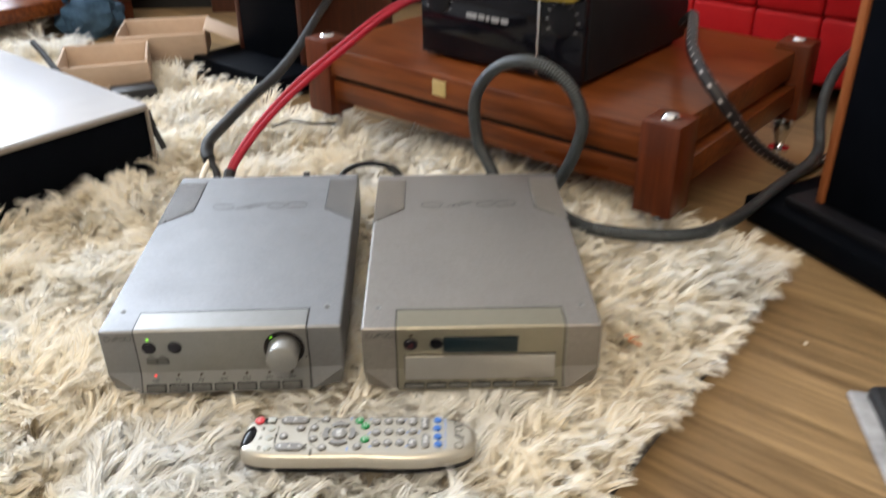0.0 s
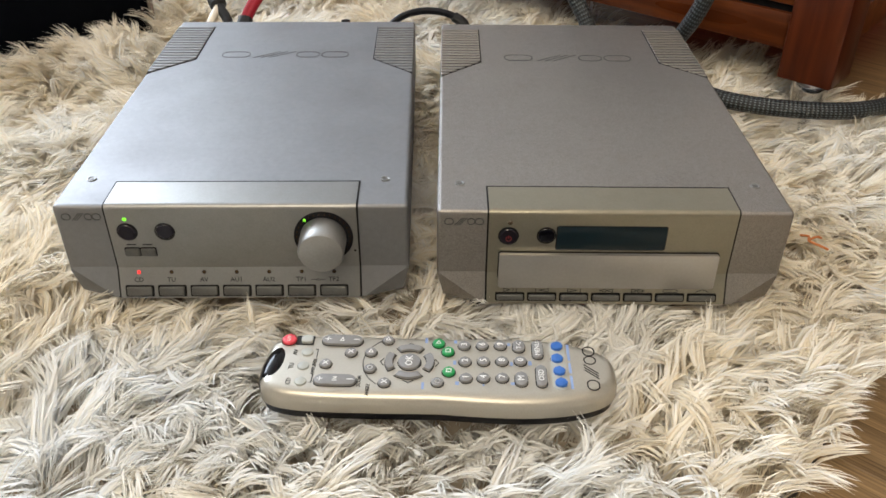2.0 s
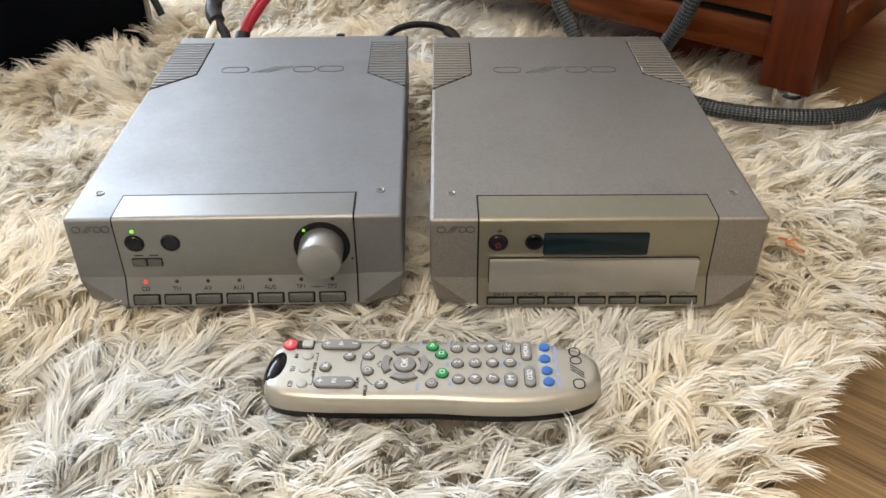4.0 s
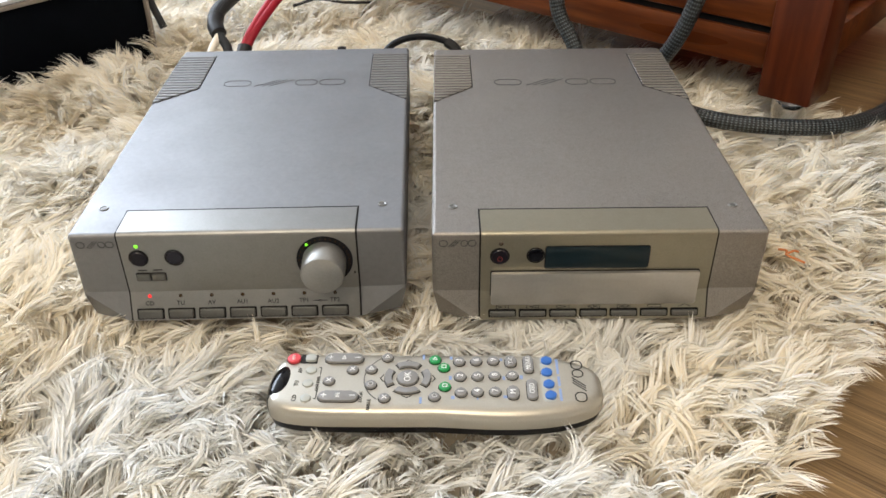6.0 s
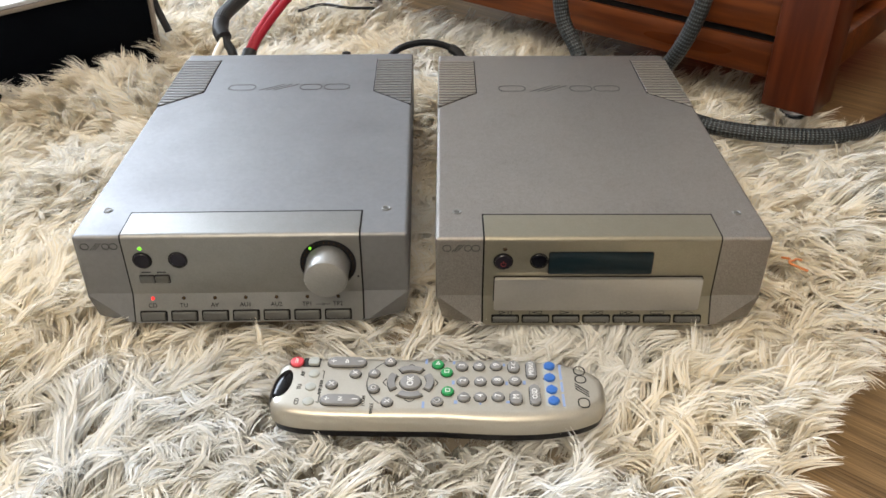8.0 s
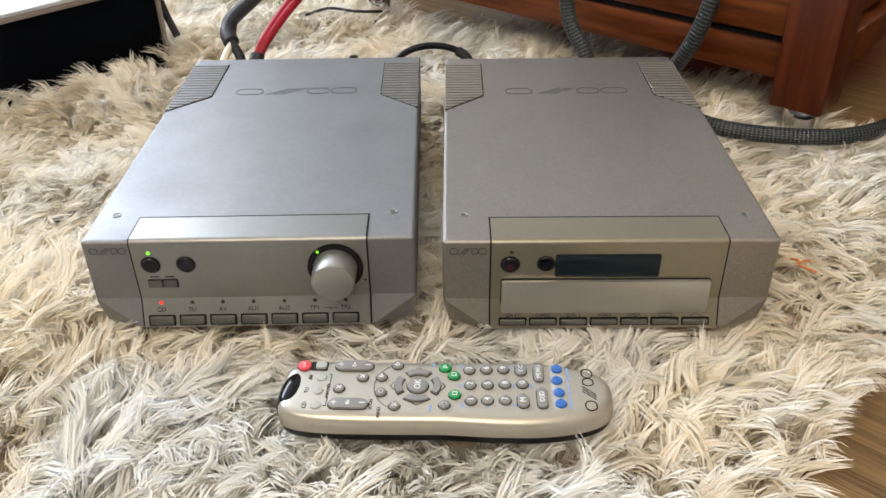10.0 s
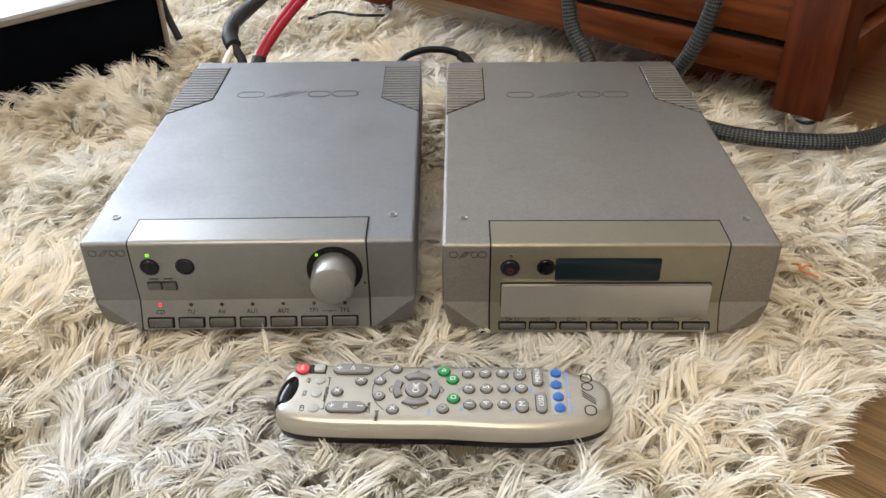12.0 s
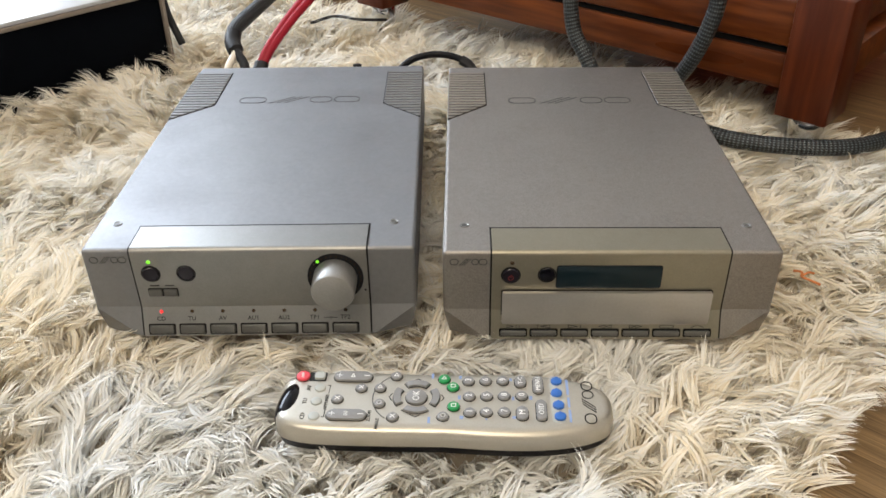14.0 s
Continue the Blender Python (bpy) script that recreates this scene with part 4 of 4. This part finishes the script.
def build_stand():
    s = thing("amplifier_stand", STAND_M, "low cherry-wood amplifier stand with square legs", "stand")
    L, D, lw = 0.628, 0.47, 0.050
    part("platform", box(-L + 0.02, -0.02, 0.006, D - 0.006, 0.124, 0.167, 0.004), M_CHERRY, s, "polished cherry platform")
    part("lower_rail", box(-L + lw - 0.004, -lw + 0.004, 0.010, 0.034, 0.083, 0.1165, 0.002), M_CHERRY, s)
    part("lower_rail", box(-L + lw - 0.004, -lw + 0.004, D - 0.034, D - 0.010, 0.083, 0.1165, 0.002), M_CHERRY, s)
    part("side_rail", box(-0.034, -0.010, lw - 0.004, D - lw + 0.004, 0.083, 0.1165, 0.002), M_CHERRY, s)
    part("side_rail", box(-L + 0.010, -L + 0.034, lw - 0.004, D - lw + 0.004, 0.083, 0.1165, 0.002), M_CHERRY, s)
    # Black filler paints the shade of the open slot.
    part("slot", box(-L + lw, -lw, 0.014, 0.03, 0.115, 0.126), M_GAP, s, "black filler for the shaded slot between the rails", smooth=False)
    for x in (-lw, -L):
        for y in (0, D - lw):
            leg = part("leg", box(x, x + lw, y, y + lw, 0.060, 0.177, 0.0025), M_CHERRY_END, s, "square dark cherry leg")
            cx, cy = x + lw / 2, y + lw / 2
            part("top_stud", lathe([(0.011, 0.1765), (0.011, 0.179), (0.008, 0.182), (0, 0.183)], 20, pose(cx, cy, 0)), M_CHROME, leg, "chrome stud")
            part("foot", lathe([(0, 0.006), (0.007, 0.008), (0.0105, 0.026), (0.0150, 0.036), (0.0165, 0.044), (0.0165, 0.056), (0.0140, 0.0605), (0, 0.0605)], 20, pose(cx, cy, 0)), M_CHROME, leg, "domed chrome foot")
            part("floor_disc", lathe([(0.016, 0.0), (0.016, 0.006), (0, 0.0065)], 20, pose(cx, cy, 0)), M_CHROME, leg)
    part("badge", box(-0.372, -0.348, 0.0035, 0.0065, 0.138, 0.160, 0.001), M_BRASS, s, "small brass badge")
    return s


def build_power_amp():
    m = STAND_M @ pose(-0.447, 0.068, 0.1675)
    a = thing("power_amplifier", m, "glossy black power amplifier on the wooden stand", "amplifier")
    W, D, H = 0.275, 0.30, 0.117
    part("case", box(0, W, 0.012, D, 0.008, H, 0.003), M_BLACK, a)
    part("front_plate", box(0.002, W - 0.002, 0, 0.012, 0.006, H + 0.001, 0.002), M_GLOSSBLACK, a, "glossy black front plate")
    part("trim_strip", box(0.204, 0.2075, -0.003, 0.001, 0.008, H, 0.001), M_CHROME, a, "thin chrome strip")
    for x in (0.035, 0.241):
        part("dial", lathe([(0.020, 0), (0.020, 0.002), (0.017, 0.003), (0, 0.003)], 28, pose(x, 0.0, 0.085, 90)), M_BLACK, a, "round dial")
        for k in range(9):
            an = radians(-30 + 30 * k)
            part("print_bar", box(-0.0025, 0.0025, -0.0005, 0.0005, 0, 0.0003, m=pose(x, -0.0001, 0.085, 90) @ pose(0.0235 * math.cos(an), 0.0235 * math.sin(an), 0.0002)), M_GREYINK, a, smooth=False)
    for x0, w in ((0.085, 0.018), (0.106, 0.010), (0.119, 0.006), (0.128, 0.013), (0.144, 0.012)):
        part("print_bar", box(x0, x0 + w, -0.0006, 0.0, 0.067, 0.074), M_GREYINK, a, smooth=False)
    part("print_bar", box(0.122, 0.140, -0.0006, 0.0, 0.101, 0.104), M_GREYINK, a, smooth=False)
    for x in (0.02, W - 0.02):
        for y in (0.02, D - 0.02):
            part("foot", lathe([(0, 0), (0.009, 0), (0.010, 0.002), (0.010, 0.009), (0, 0.009)], 16, pose(x, y, 0)), M_RUBBER, a)
    # row of terminals at the side
    for k in range(6):
        part("terminal", lathe([(0.005, 0), (0.005, 0.010), (0.003, 0.012), (0, 0.012)], 14, pose(-0.012 - 0.0, 0.06 + 0.035 * k, 0.02)), M_CHROME, a, "small metal terminal")
    part("terminal_shelf", box(-0.022, 0.001, 0.045, 0.26, 0.004, 0.020, 0.002), M_BLACK, a)
    # cloth on top
    c = thing("folded_cloth", m @ pose(0.17, 0.0, H + 0.0015), "folded yellow dust cloth on the black amplifier", "cloth")
    bm = box(0.0, 0.10, -0.020, 0.16, 0.0, 0.016, 0.007, 3)
    bmesh.ops.subdivide_edges(bm, edges=list(bm.edges), cuts=3, use_grid_fill=True)
    for v in bm.verts:
        v.co.z += 0.003 * noise.noise(v.co * 30) - (0.009 * max(0, -v.co.y - 0.004) / 0.016)
        v.co.x += 0.004 * noise.noise(v.co * 22 + Vector((5, 0, 0)))
    part("fold", bm, M_YELLOW, c)


# ---- white-topped black box ----


def build_lidded_box():
    b = thing("flat_box", BOX_M, "large flat black-sided box with a glossy white top", "box")
    L, D, z0, z1 = 0.60, 0.50, 0.006, 0.1175
    part("body", box(-L, -0.003, 0.003, D, z0, z1, 0.002), M_NAVYBLACK, b, "black side panels")
    part("top", box(-L, 0, 0, D, z1 + 0.0005, z1 + 0.005, 0.0012), M_WHITETOP, b, "glossy white top")
    part("edge_trim", box(-L, 0.0005, -0.0015, 0.0025, z1 - 0.0045, z1 + 0.0002, 0.0008), M_TAUPE, b, "thin taupe edge")
    part("edge_trim", box(-0.0028, 0.0012, -0.0015, 0.0025, z0, z1 - 0.0047, 0.0008), M_TAUPE, b, "thin taupe edge")
    part("side_panel", box(-0.0026, 0.0006, 0.0027, D, z0, z1 - 0.0005, 0.0008), M_TAUPE, b, "taupe end panel")
    strap = thing("black_strap", Matrix.Identity(4), "short black strap hanging by the flat box", "strap")
    part("band", tube([(-0.105, 0.566, 0.105), (-0.098, 0.559, 0.080), (-0.085, 0.550, 0.050)], 0.0045, 8), M_RUBBER, strap)


# ---- cables ----


def build_cables():
    def cable(name, points, r, material, label, seg=14, step=0.004):
        t = thing(name, pose(*points[0]), label, "cable")
        inv = Matrix.Translation(-Vector(points[0]))
        bm = tube(points, r, seg, step)
        bm.transform(inv)
        part("sleeve", bm, material, t)
        return t, inv

    # power lead looped behind the disc player, then along the rug's edge and up behind the loudspeaker
    loop = [(0.394, 0.345, 0.058), (0.380, 0.365, 0.090), (0.365, 0.379, 0.120)]
    for a in (172, 145, 118, 90, 62, 35, 8):
        ca, sa = math.cos(radians(a)), math.sin(radians(a))
        loop.append((0.4225 + 0.0620 * ca, 0.347 - 0.037 * ca, 0.158 + 0.073 * sa))
    loop += [(0.480, 0.312, 0.138), (0.471, 0.320, 0.105), (0.462, 0.334, 0.078), (0.458, 0.346, 0.058), (0.463, 0.322, 0.049), (0.473, 0.291, 0.049), (0.500, 0.264, 0.049), (0.540, 0.2485, 0.049), (0.593, 0.242, 0.049), (0.640, 0.256, 0.049), (0.690, 0.296, 0.048),
             (0.762, 0.368, 0.050), (0.826, 0.425, 0.056), (0.854, 0.460, 0.064), (0.868, 0.500, 0.089), (0.882, 0.530, 0.116), (0.914, 0.570, 0.145), (0.969, 0.620, 0.160), (1.06, 0.67, 0.165)]
    t, inv = cable("power_lead", loop, 0.0077, M_BRAID, "thick grey braided power lead looped behind the player", 18, 0.003)
    bm = tube([(0.398, 0.334, 0.052), (0.397, 0.342, 0.054), (0.394, 0.352, 0.066)], lambda s: 0.0135 if s < 0.6 else 0.0105, 16, 0.002)
    bm.transform(inv)
    part("plug", bm, M_RUBBER, t, "black mains plug")
    # grey sleeved lead and twin red leads from the amplifier's rear
    t, inv = cable("sleeved_lead", [(0.008, 0.432, 0.098), (0.010, 0.446, 0.103), (0.022, 0.492, 0.108), (0.046, 0.570, 0.118), (0.070, 0.670, 0.120), (0.090, 0.800, 0.125), (0.112, 0.930, 0.145), (0.155, 1.10, 0.18), (0.23, 1.28, 0.21)],
                   0.0080, M_BRAID2, "thick grey sleeved lead from the amplifier", 16)
    bm = tube([(0.0085, 0.436, 0.0995), (0.009, 0.424, 0.093), (0.016, 0.410, 0.086), (0.025, 0.397, 0.076), (0.027, 0.375, 0.058), (0.025, 0.337, 0.050)], lambda s: 0.0086 if s < 0.22 else 0.0050, 14, 0.002)
    bm.transform(inv)
    part("boot", bm, M_RUBBER, t, "black rubber boot")
    bm = tube([(0.015, 0.412, 0.088), (0.009, 0.396, 0.078), (0.004, 0.375, 0.062), (0.003, 0.336, 0.050)], 0.0040, 12, 0.002)
    bm.transform(inv)
    part("wire", bm, M_WHITECAP, t, "ivory wire")
    for k, off in ((0, 0.0), (1, 0.011)):
        pts = [(0.043 + off * 0.25, 0.385, 0.080), (0.053 + off * 0.4, 0.400, 0.098), (0.075 + off * 0.6, 0.440, 0.122), (0.105 + off * 0.8, 0.488, 0.145), (0.137 + off, 0.525, 0.166), (0.171 + off, 0.560, 0.185), (0.237 + off, 0.660, 0.213), (0.290 + off, 0.735, 0.222), (0.36, 0.80 + off, 0.215)]
        t, inv = cable("red_lead", pts, 0.0044, M_REDCABLE, "red loudspeaker lead with a black boot", 12)
        bm = tube([(0.044 + off * 0.25, 0.388, 0.083), (0.041 + off * 0.2, 0.375, 0.072), (0.040 + off * 0.2, 0.362, 0.060), (0.040, 0.334, 0.050)], 0.0060, 12, 0.002)
        bm.transform(inv)
        part("boot", bm, M_RUBBER, t, "black rubber boot")
    # thin lead between the two units
    t, inv = cable("link_lead", [(0.184, 0.336, 0.055), (0.187, 0.352, 0.080), (0.199, 0.362, 0.092), (0.220, 0.366, 0.0975), (0.243, 0.364, 0.0965), (0.260, 0.358, 0.089), (0.270, 0.348, 0.073), (0.271, 0.334, 0.060)], 0.0034, M_BLACK, "thin black link lead between the units", 10)
    bm = tube([(0.252, 0.3615, 0.0935), (0.260, 0.358, 0.089), (0.268, 0.351, 0.078)], 0.0050, 10, 0.002)
    bm.transform(inv)
    part("plug", bm, M_RUBBER, t)
    # flecked lead from the power amplifier
    local = [(-0.160, 0.330, 0.205), (-0.130, 0.290, 0.228), (-0.095, 0.215, 0.226), (-0.070, 0.165, 0.220), (-0.030, 0.110, 0.210), (0.004, 0.100, 0.182), (0.018, 0.140, 0.140), (0.022, 0.205, 0.094), (0.032, 0.290, 0.045), (0.040, 0.365, 0.010), (0.050, 0.43, 0.010), (0.09, 0.48, 0.010)]
    cable("flecked_lead", [tuple(STAND_M @ Vector(q)) for q in local],
          0.0078, M_FLECK, "black lead with white and red flecks", 14)
    # thin dark lead lying in the pile
    cable("thin_lead", [(0.060, 0.640, 0.046), (0.090, 0.655, 0.050), (0.125, 0.640, 0.050), (0.160, 0.650, 0.046)], 0.0020, M_RUBBER, "thin black lead lying on the rug", 8)
    cable("orange_thread", [(0.4870, 0.052, 0.043), (0.4905, 0.047, 0.045), (0.4880, 0.040, 0.046), (0.4930, 0.034, 0.046), (0.4985, 0.0325, 0.044)], 0.0009, M_ORANGE, "loose orange thread on the rug", 8, 0.001)
    cable("orange_thread", [(0.4880, 0.041, 0.046), (0.4940, 0.0435, 0.047), (0.4985, 0.045, 0.045)], 0.0008, M_ORANGE, "loose orange thread on the rug", 8, 0.001)


# ---- loudspeaker ----


def build_loudspeaker():
    m = pose(0.730, 0.345, 0, 0, 0, -66)          # the plinth's far left corner; its side runs to +x
    s = thing("loudspeaker", m, "tall black loudspeaker with orange wood edge on a plinth", "loudspeaker")
    part("plinth", box(-0.025, 0.36, 0.0, 0.32, 0.006, 0.040, 0.004), M_NAVYBLACK, s, "black plinth")
    part("plinth_step", box(0.02, 0.34, 0.022, 0.30, 0.040, 0.052, 0.003), M_BLACK, s)
    part("cabinet", box(0.0615, 0.32, 0.044, 0.29, 0.0525, 0.95, 0.004), M_NAVYBLACK, s, "black cabinet")
    part("edge_strip", box(0.050, 0.061, 0.042, 0.29, 0.0525, 0.95, 0.002), M_SPKWOOD, s, "orange wood side cheek")
    for x in (0.03, 0.33):
        for y in (0.03, 0.29):
            part("foot", lathe([(0, 0), (0.010, 0), (0.010, 0.0065), (0, 0.0065)], 14, pose(x, y, 0)), M_RUBBER, s)


# ---- things behind ----


def build_background():
    # red quilted sofa behind the stand
    m = STAND_M @ pose(0.0, 0.65, 0)
    sofa = thing("sofa", m, "red quilted upholstered sofa with sewn panels", "sofa")
    for i in range(7):
        for j in range(3):
            x, z = -0.522 + i * 0.116, 0.050 + j * 0.116
            bm = box(x + 0.0008, x + 0.1152, 0, 0.10, z + 0.0008, z + 0.1152, 0.007, 3)
            part("cushion", bm, M_RED, sofa)
    # Base lowered nearly to the floor, unseen, to block light from behind.
    part("base", box(-0.522, 0.29, 0.101, 0.7, 0.012, 0.40, 0.02), M_RED, sofa)
    for x in (-0.50, 0.24):
        for y in (0.03, 0.64):
            part("leg", box(x, x + 0.03, y, y + 0.03, 0, 0.052), M_DARKWOOD, sofa)
    # cardboard lying open on the rug's far end
    def carton(mm, w, d, h, label, side_flap):
        c = thing("cardboard_carton", mm, label, "carton")
        part("panel", box(0, w, 0, 0.004, 0, h, 0.001, m=pose(0, 0, 0, 14)), M_CARD, c)
        part("panel", box(0, w, d - 0.004, d, 0, h, 0.001), M_CARD, c)
        part("panel", box(0, 0.004, 0.0045, d - 0.0045, 0, h, 0.001), M_CARD, c)
        part("panel", box(w - 0.004, w, 0.0045, d - 0.0045, 0, h, 0.001), M_CARD, c)
        if side_flap:
            part("flap", box(0, 0.07, 0.01, d - 0.01, 0, 0.003, 0.001, m=pose(w - 0.002, 0, h - 0.001, 0, 25, 0)), M_CARD, c)
        part("flap", box(0, w, 0, 0.06, 0, 0.003, 0.001, m=pose(0, d - 0.002, h - 0.001, -20)), M_CARD, c)
        part("base", box(0.0045, w - 0.0045, 0.0045, d - 0.0045, 0, 0.004), M_CARD, c)
    carton(pose(-0.345, 0.855, 0.034, 0, 0, 14), 0.155, 0.13, 0.052, "opened flat brown cardboard carton on the rug", False)
    carton(pose(-0.295, 1.04, 0.036, 0, 0, 8), 0.17, 0.12, 0.055, "opened brown cardboard carton with raised flaps", True)
    tr = thing("packing_tray", pose(-0.235, 0.80, 0.030, 0, 0, 24), "black foam packing tray beside the cartons", "packing")
    part("foam", box(0, 0.075, 0, 0.045, 0, 0.024, 0.004), M_RUBBER, tr)
    st = thing("black_rod", Matrix.Identity(4), "thin black rod leaning by the carton", "rod")
    part("shaft", tube([(-0.325, 0.820, 0.081), (-0.360, 0.860, 0.104), (-0.389, 0.890, 0.121)], 0.0055, 8), M_RUBBER, st)
    # dark cabinet and second speaker plinth
    c = thing("dark_cabinet", pose(-0.75, 1.62, 0, 0, 0, 0), "long low black cabinet with dark red wooden uprights", "cabinet")
    part("body", box(0, 1.10, 0.02, 0.22, 0.03, 0.55, 0.004), M_NAVYBLACK, c, "black cabinet body")
    for x in (0.08, 0.52, 0.90):
        part("upright", box(x, x + 0.075, -0.02, 0.019, 0.0, 0.56, 0.004), M_DARKWOOD, c, "dark red wooden upright")
    part("plinth", box(0.02, 1.08, 0.04, 0.20, 0, 0.0295), M_RUBBER, c)
    s = thing("loudspeaker", pose(-0.115, 1.10, 0, 0, 0, -42), "black loudspeaker with dark wood cheeks on a plinth", "loudspeaker")
    part("plinth", box(0, 0.26, -0.06, 0.30, 0.006, 0.045, 0.004), M_NAVYBLACK, s, "black plinth")
    part("cabinet", box(0.05, 0.22, 0.03, 0.28, 0.0455, 0.8, 0.004), M_NAVYBLACK, s, "black cabinet")
    part("edge_strip", box(0.036, 0.0495, 0.03, 0.28, 0.0455, 0.8, 0.003), M_DARKWOOD, s, "dark wood cheek")
    part("edge_strip", box(0.2205, 0.234, 0.03, 0.28, 0.0455, 0.8, 0.003), M_DARKWOOD, s, "dark wood cheek")
    part("foot", box(0.02, 0.24, -0.04, 0.28, 0, 0.0065), M_RUBBER, s)
    # blue fabric bag
    b = thing("blue_bag", pose(-0.47, 1.40, 0, 0, 0, 20), "crumpled dark blue fabric bag on the floor", "bag")
    bm = bmesh.new()
    bmesh.ops.create_icosphere(bm, subdivisions=4, radius=1)
    for v in bm.verts:
        k = 1 + 0.22 * noise.noise(v.co * 2.2) + 0.08 * noise.noise(v.co * 6)
        v.co = Vector((v.co.x * 0.075 * k, v.co.y * 0.06 * k, max(-0.045, v.co.z * 0.055 * k) + 0.045))
    part("pouch", bm, M_DENIM, b)
    part("strap", tube([(-0.055, 0, 0.07), (-0.03, -0.04, 0.11), (0.02, -0.05, 0.115), (0.055, -0.02, 0.07)], 0.008, 10, 0.01), M_DENIM, b)
    # low wooden table
    t = thing("low_table", pose(-1.02, 1.42, 0, 0, 0, -42), "low reddish-brown wooden table", "table")
    part("tabletop", box(0, 0.42, 0, 0.5, 0.06, 0.095, 0.006), M_CHERRY, t)
    for x in (0.02, 0.35):
        for y in (0.02, 0.43):
            part("leg", box(x, x + 0.05, y, y + 0.05, 0, 0.0605), M_CHERRY_END, t)
    # wrapped packet by the rug's right edge
    p = thing("wrapped_packet", pose(0.705, -0.005, 0.0, 0, 0, -100), "dark packet in clear plastic wrap on the floor", "packet")
    bm = box(0, 0.16, 0.004, 0.10, 0, 0.02, 0.006, 3)
    part("packet", bm, M_RUBBER, p)
    bm = box(-0.004, 0.165, -0.012, 0.10, 0.0, 0.006, 0.002)
    bmesh.ops.subdivide_edges(bm, edges=list(bm.edges), cuts=4, use_grid_fill=True)
    for v in bm.verts:
        v.co.z += 0.004 * abs(noise.noise(v.co * 60))
    part("wrap", bm, M_PLASTIC, p, "crinkled clear wrap")
    g = thing("paper_crumb", pose(0.690, 0.085, 0.0), "tiny white crumb on the floor boards", "crumb")
    bm = bmesh.new()
    bmesh.ops.create_icosphere(bm, subdivisions=1, radius=0.0022)
    bm.transform(Matrix.Translation((0, 0, 0.002)))
    part("bit", bm, M_WHITECAP, g)


build_stand()
build_power_amp()
build_lidded_box()
build_cables()
build_loudspeaker()
build_background()

# ---- floor boards ----
BW, BL = 0.128, 1.20
rngb = random.Random(3)
PLANK = {}
y = -HY
while y < HY - 1e-6:
    width = min(BW, HY - y)
    x = -HX - rngb.uniform(0.1, BL - 0.1)
    while x < HX - 1e-6:
        a, b = max(x, -HX), min(x + BL, HX)
        key = (round(b - a, 4), round(width, 4))
        if key not in PLANK:
            h, w = (b - a) / 2 - 0.0002, width / 2 - 0.0002
            PLANK[key] = mesh_of(box(-h, h, -w, w, -0.0055, 0.0, 0.0004, 1), "board", M_BOARD)
        ob = new("board", PLANK[key])
        ob.parent = floor
        ob.matrix_basis = pose((a + b) / 2, y + width / 2, 0)
        x += BL
    y += BW
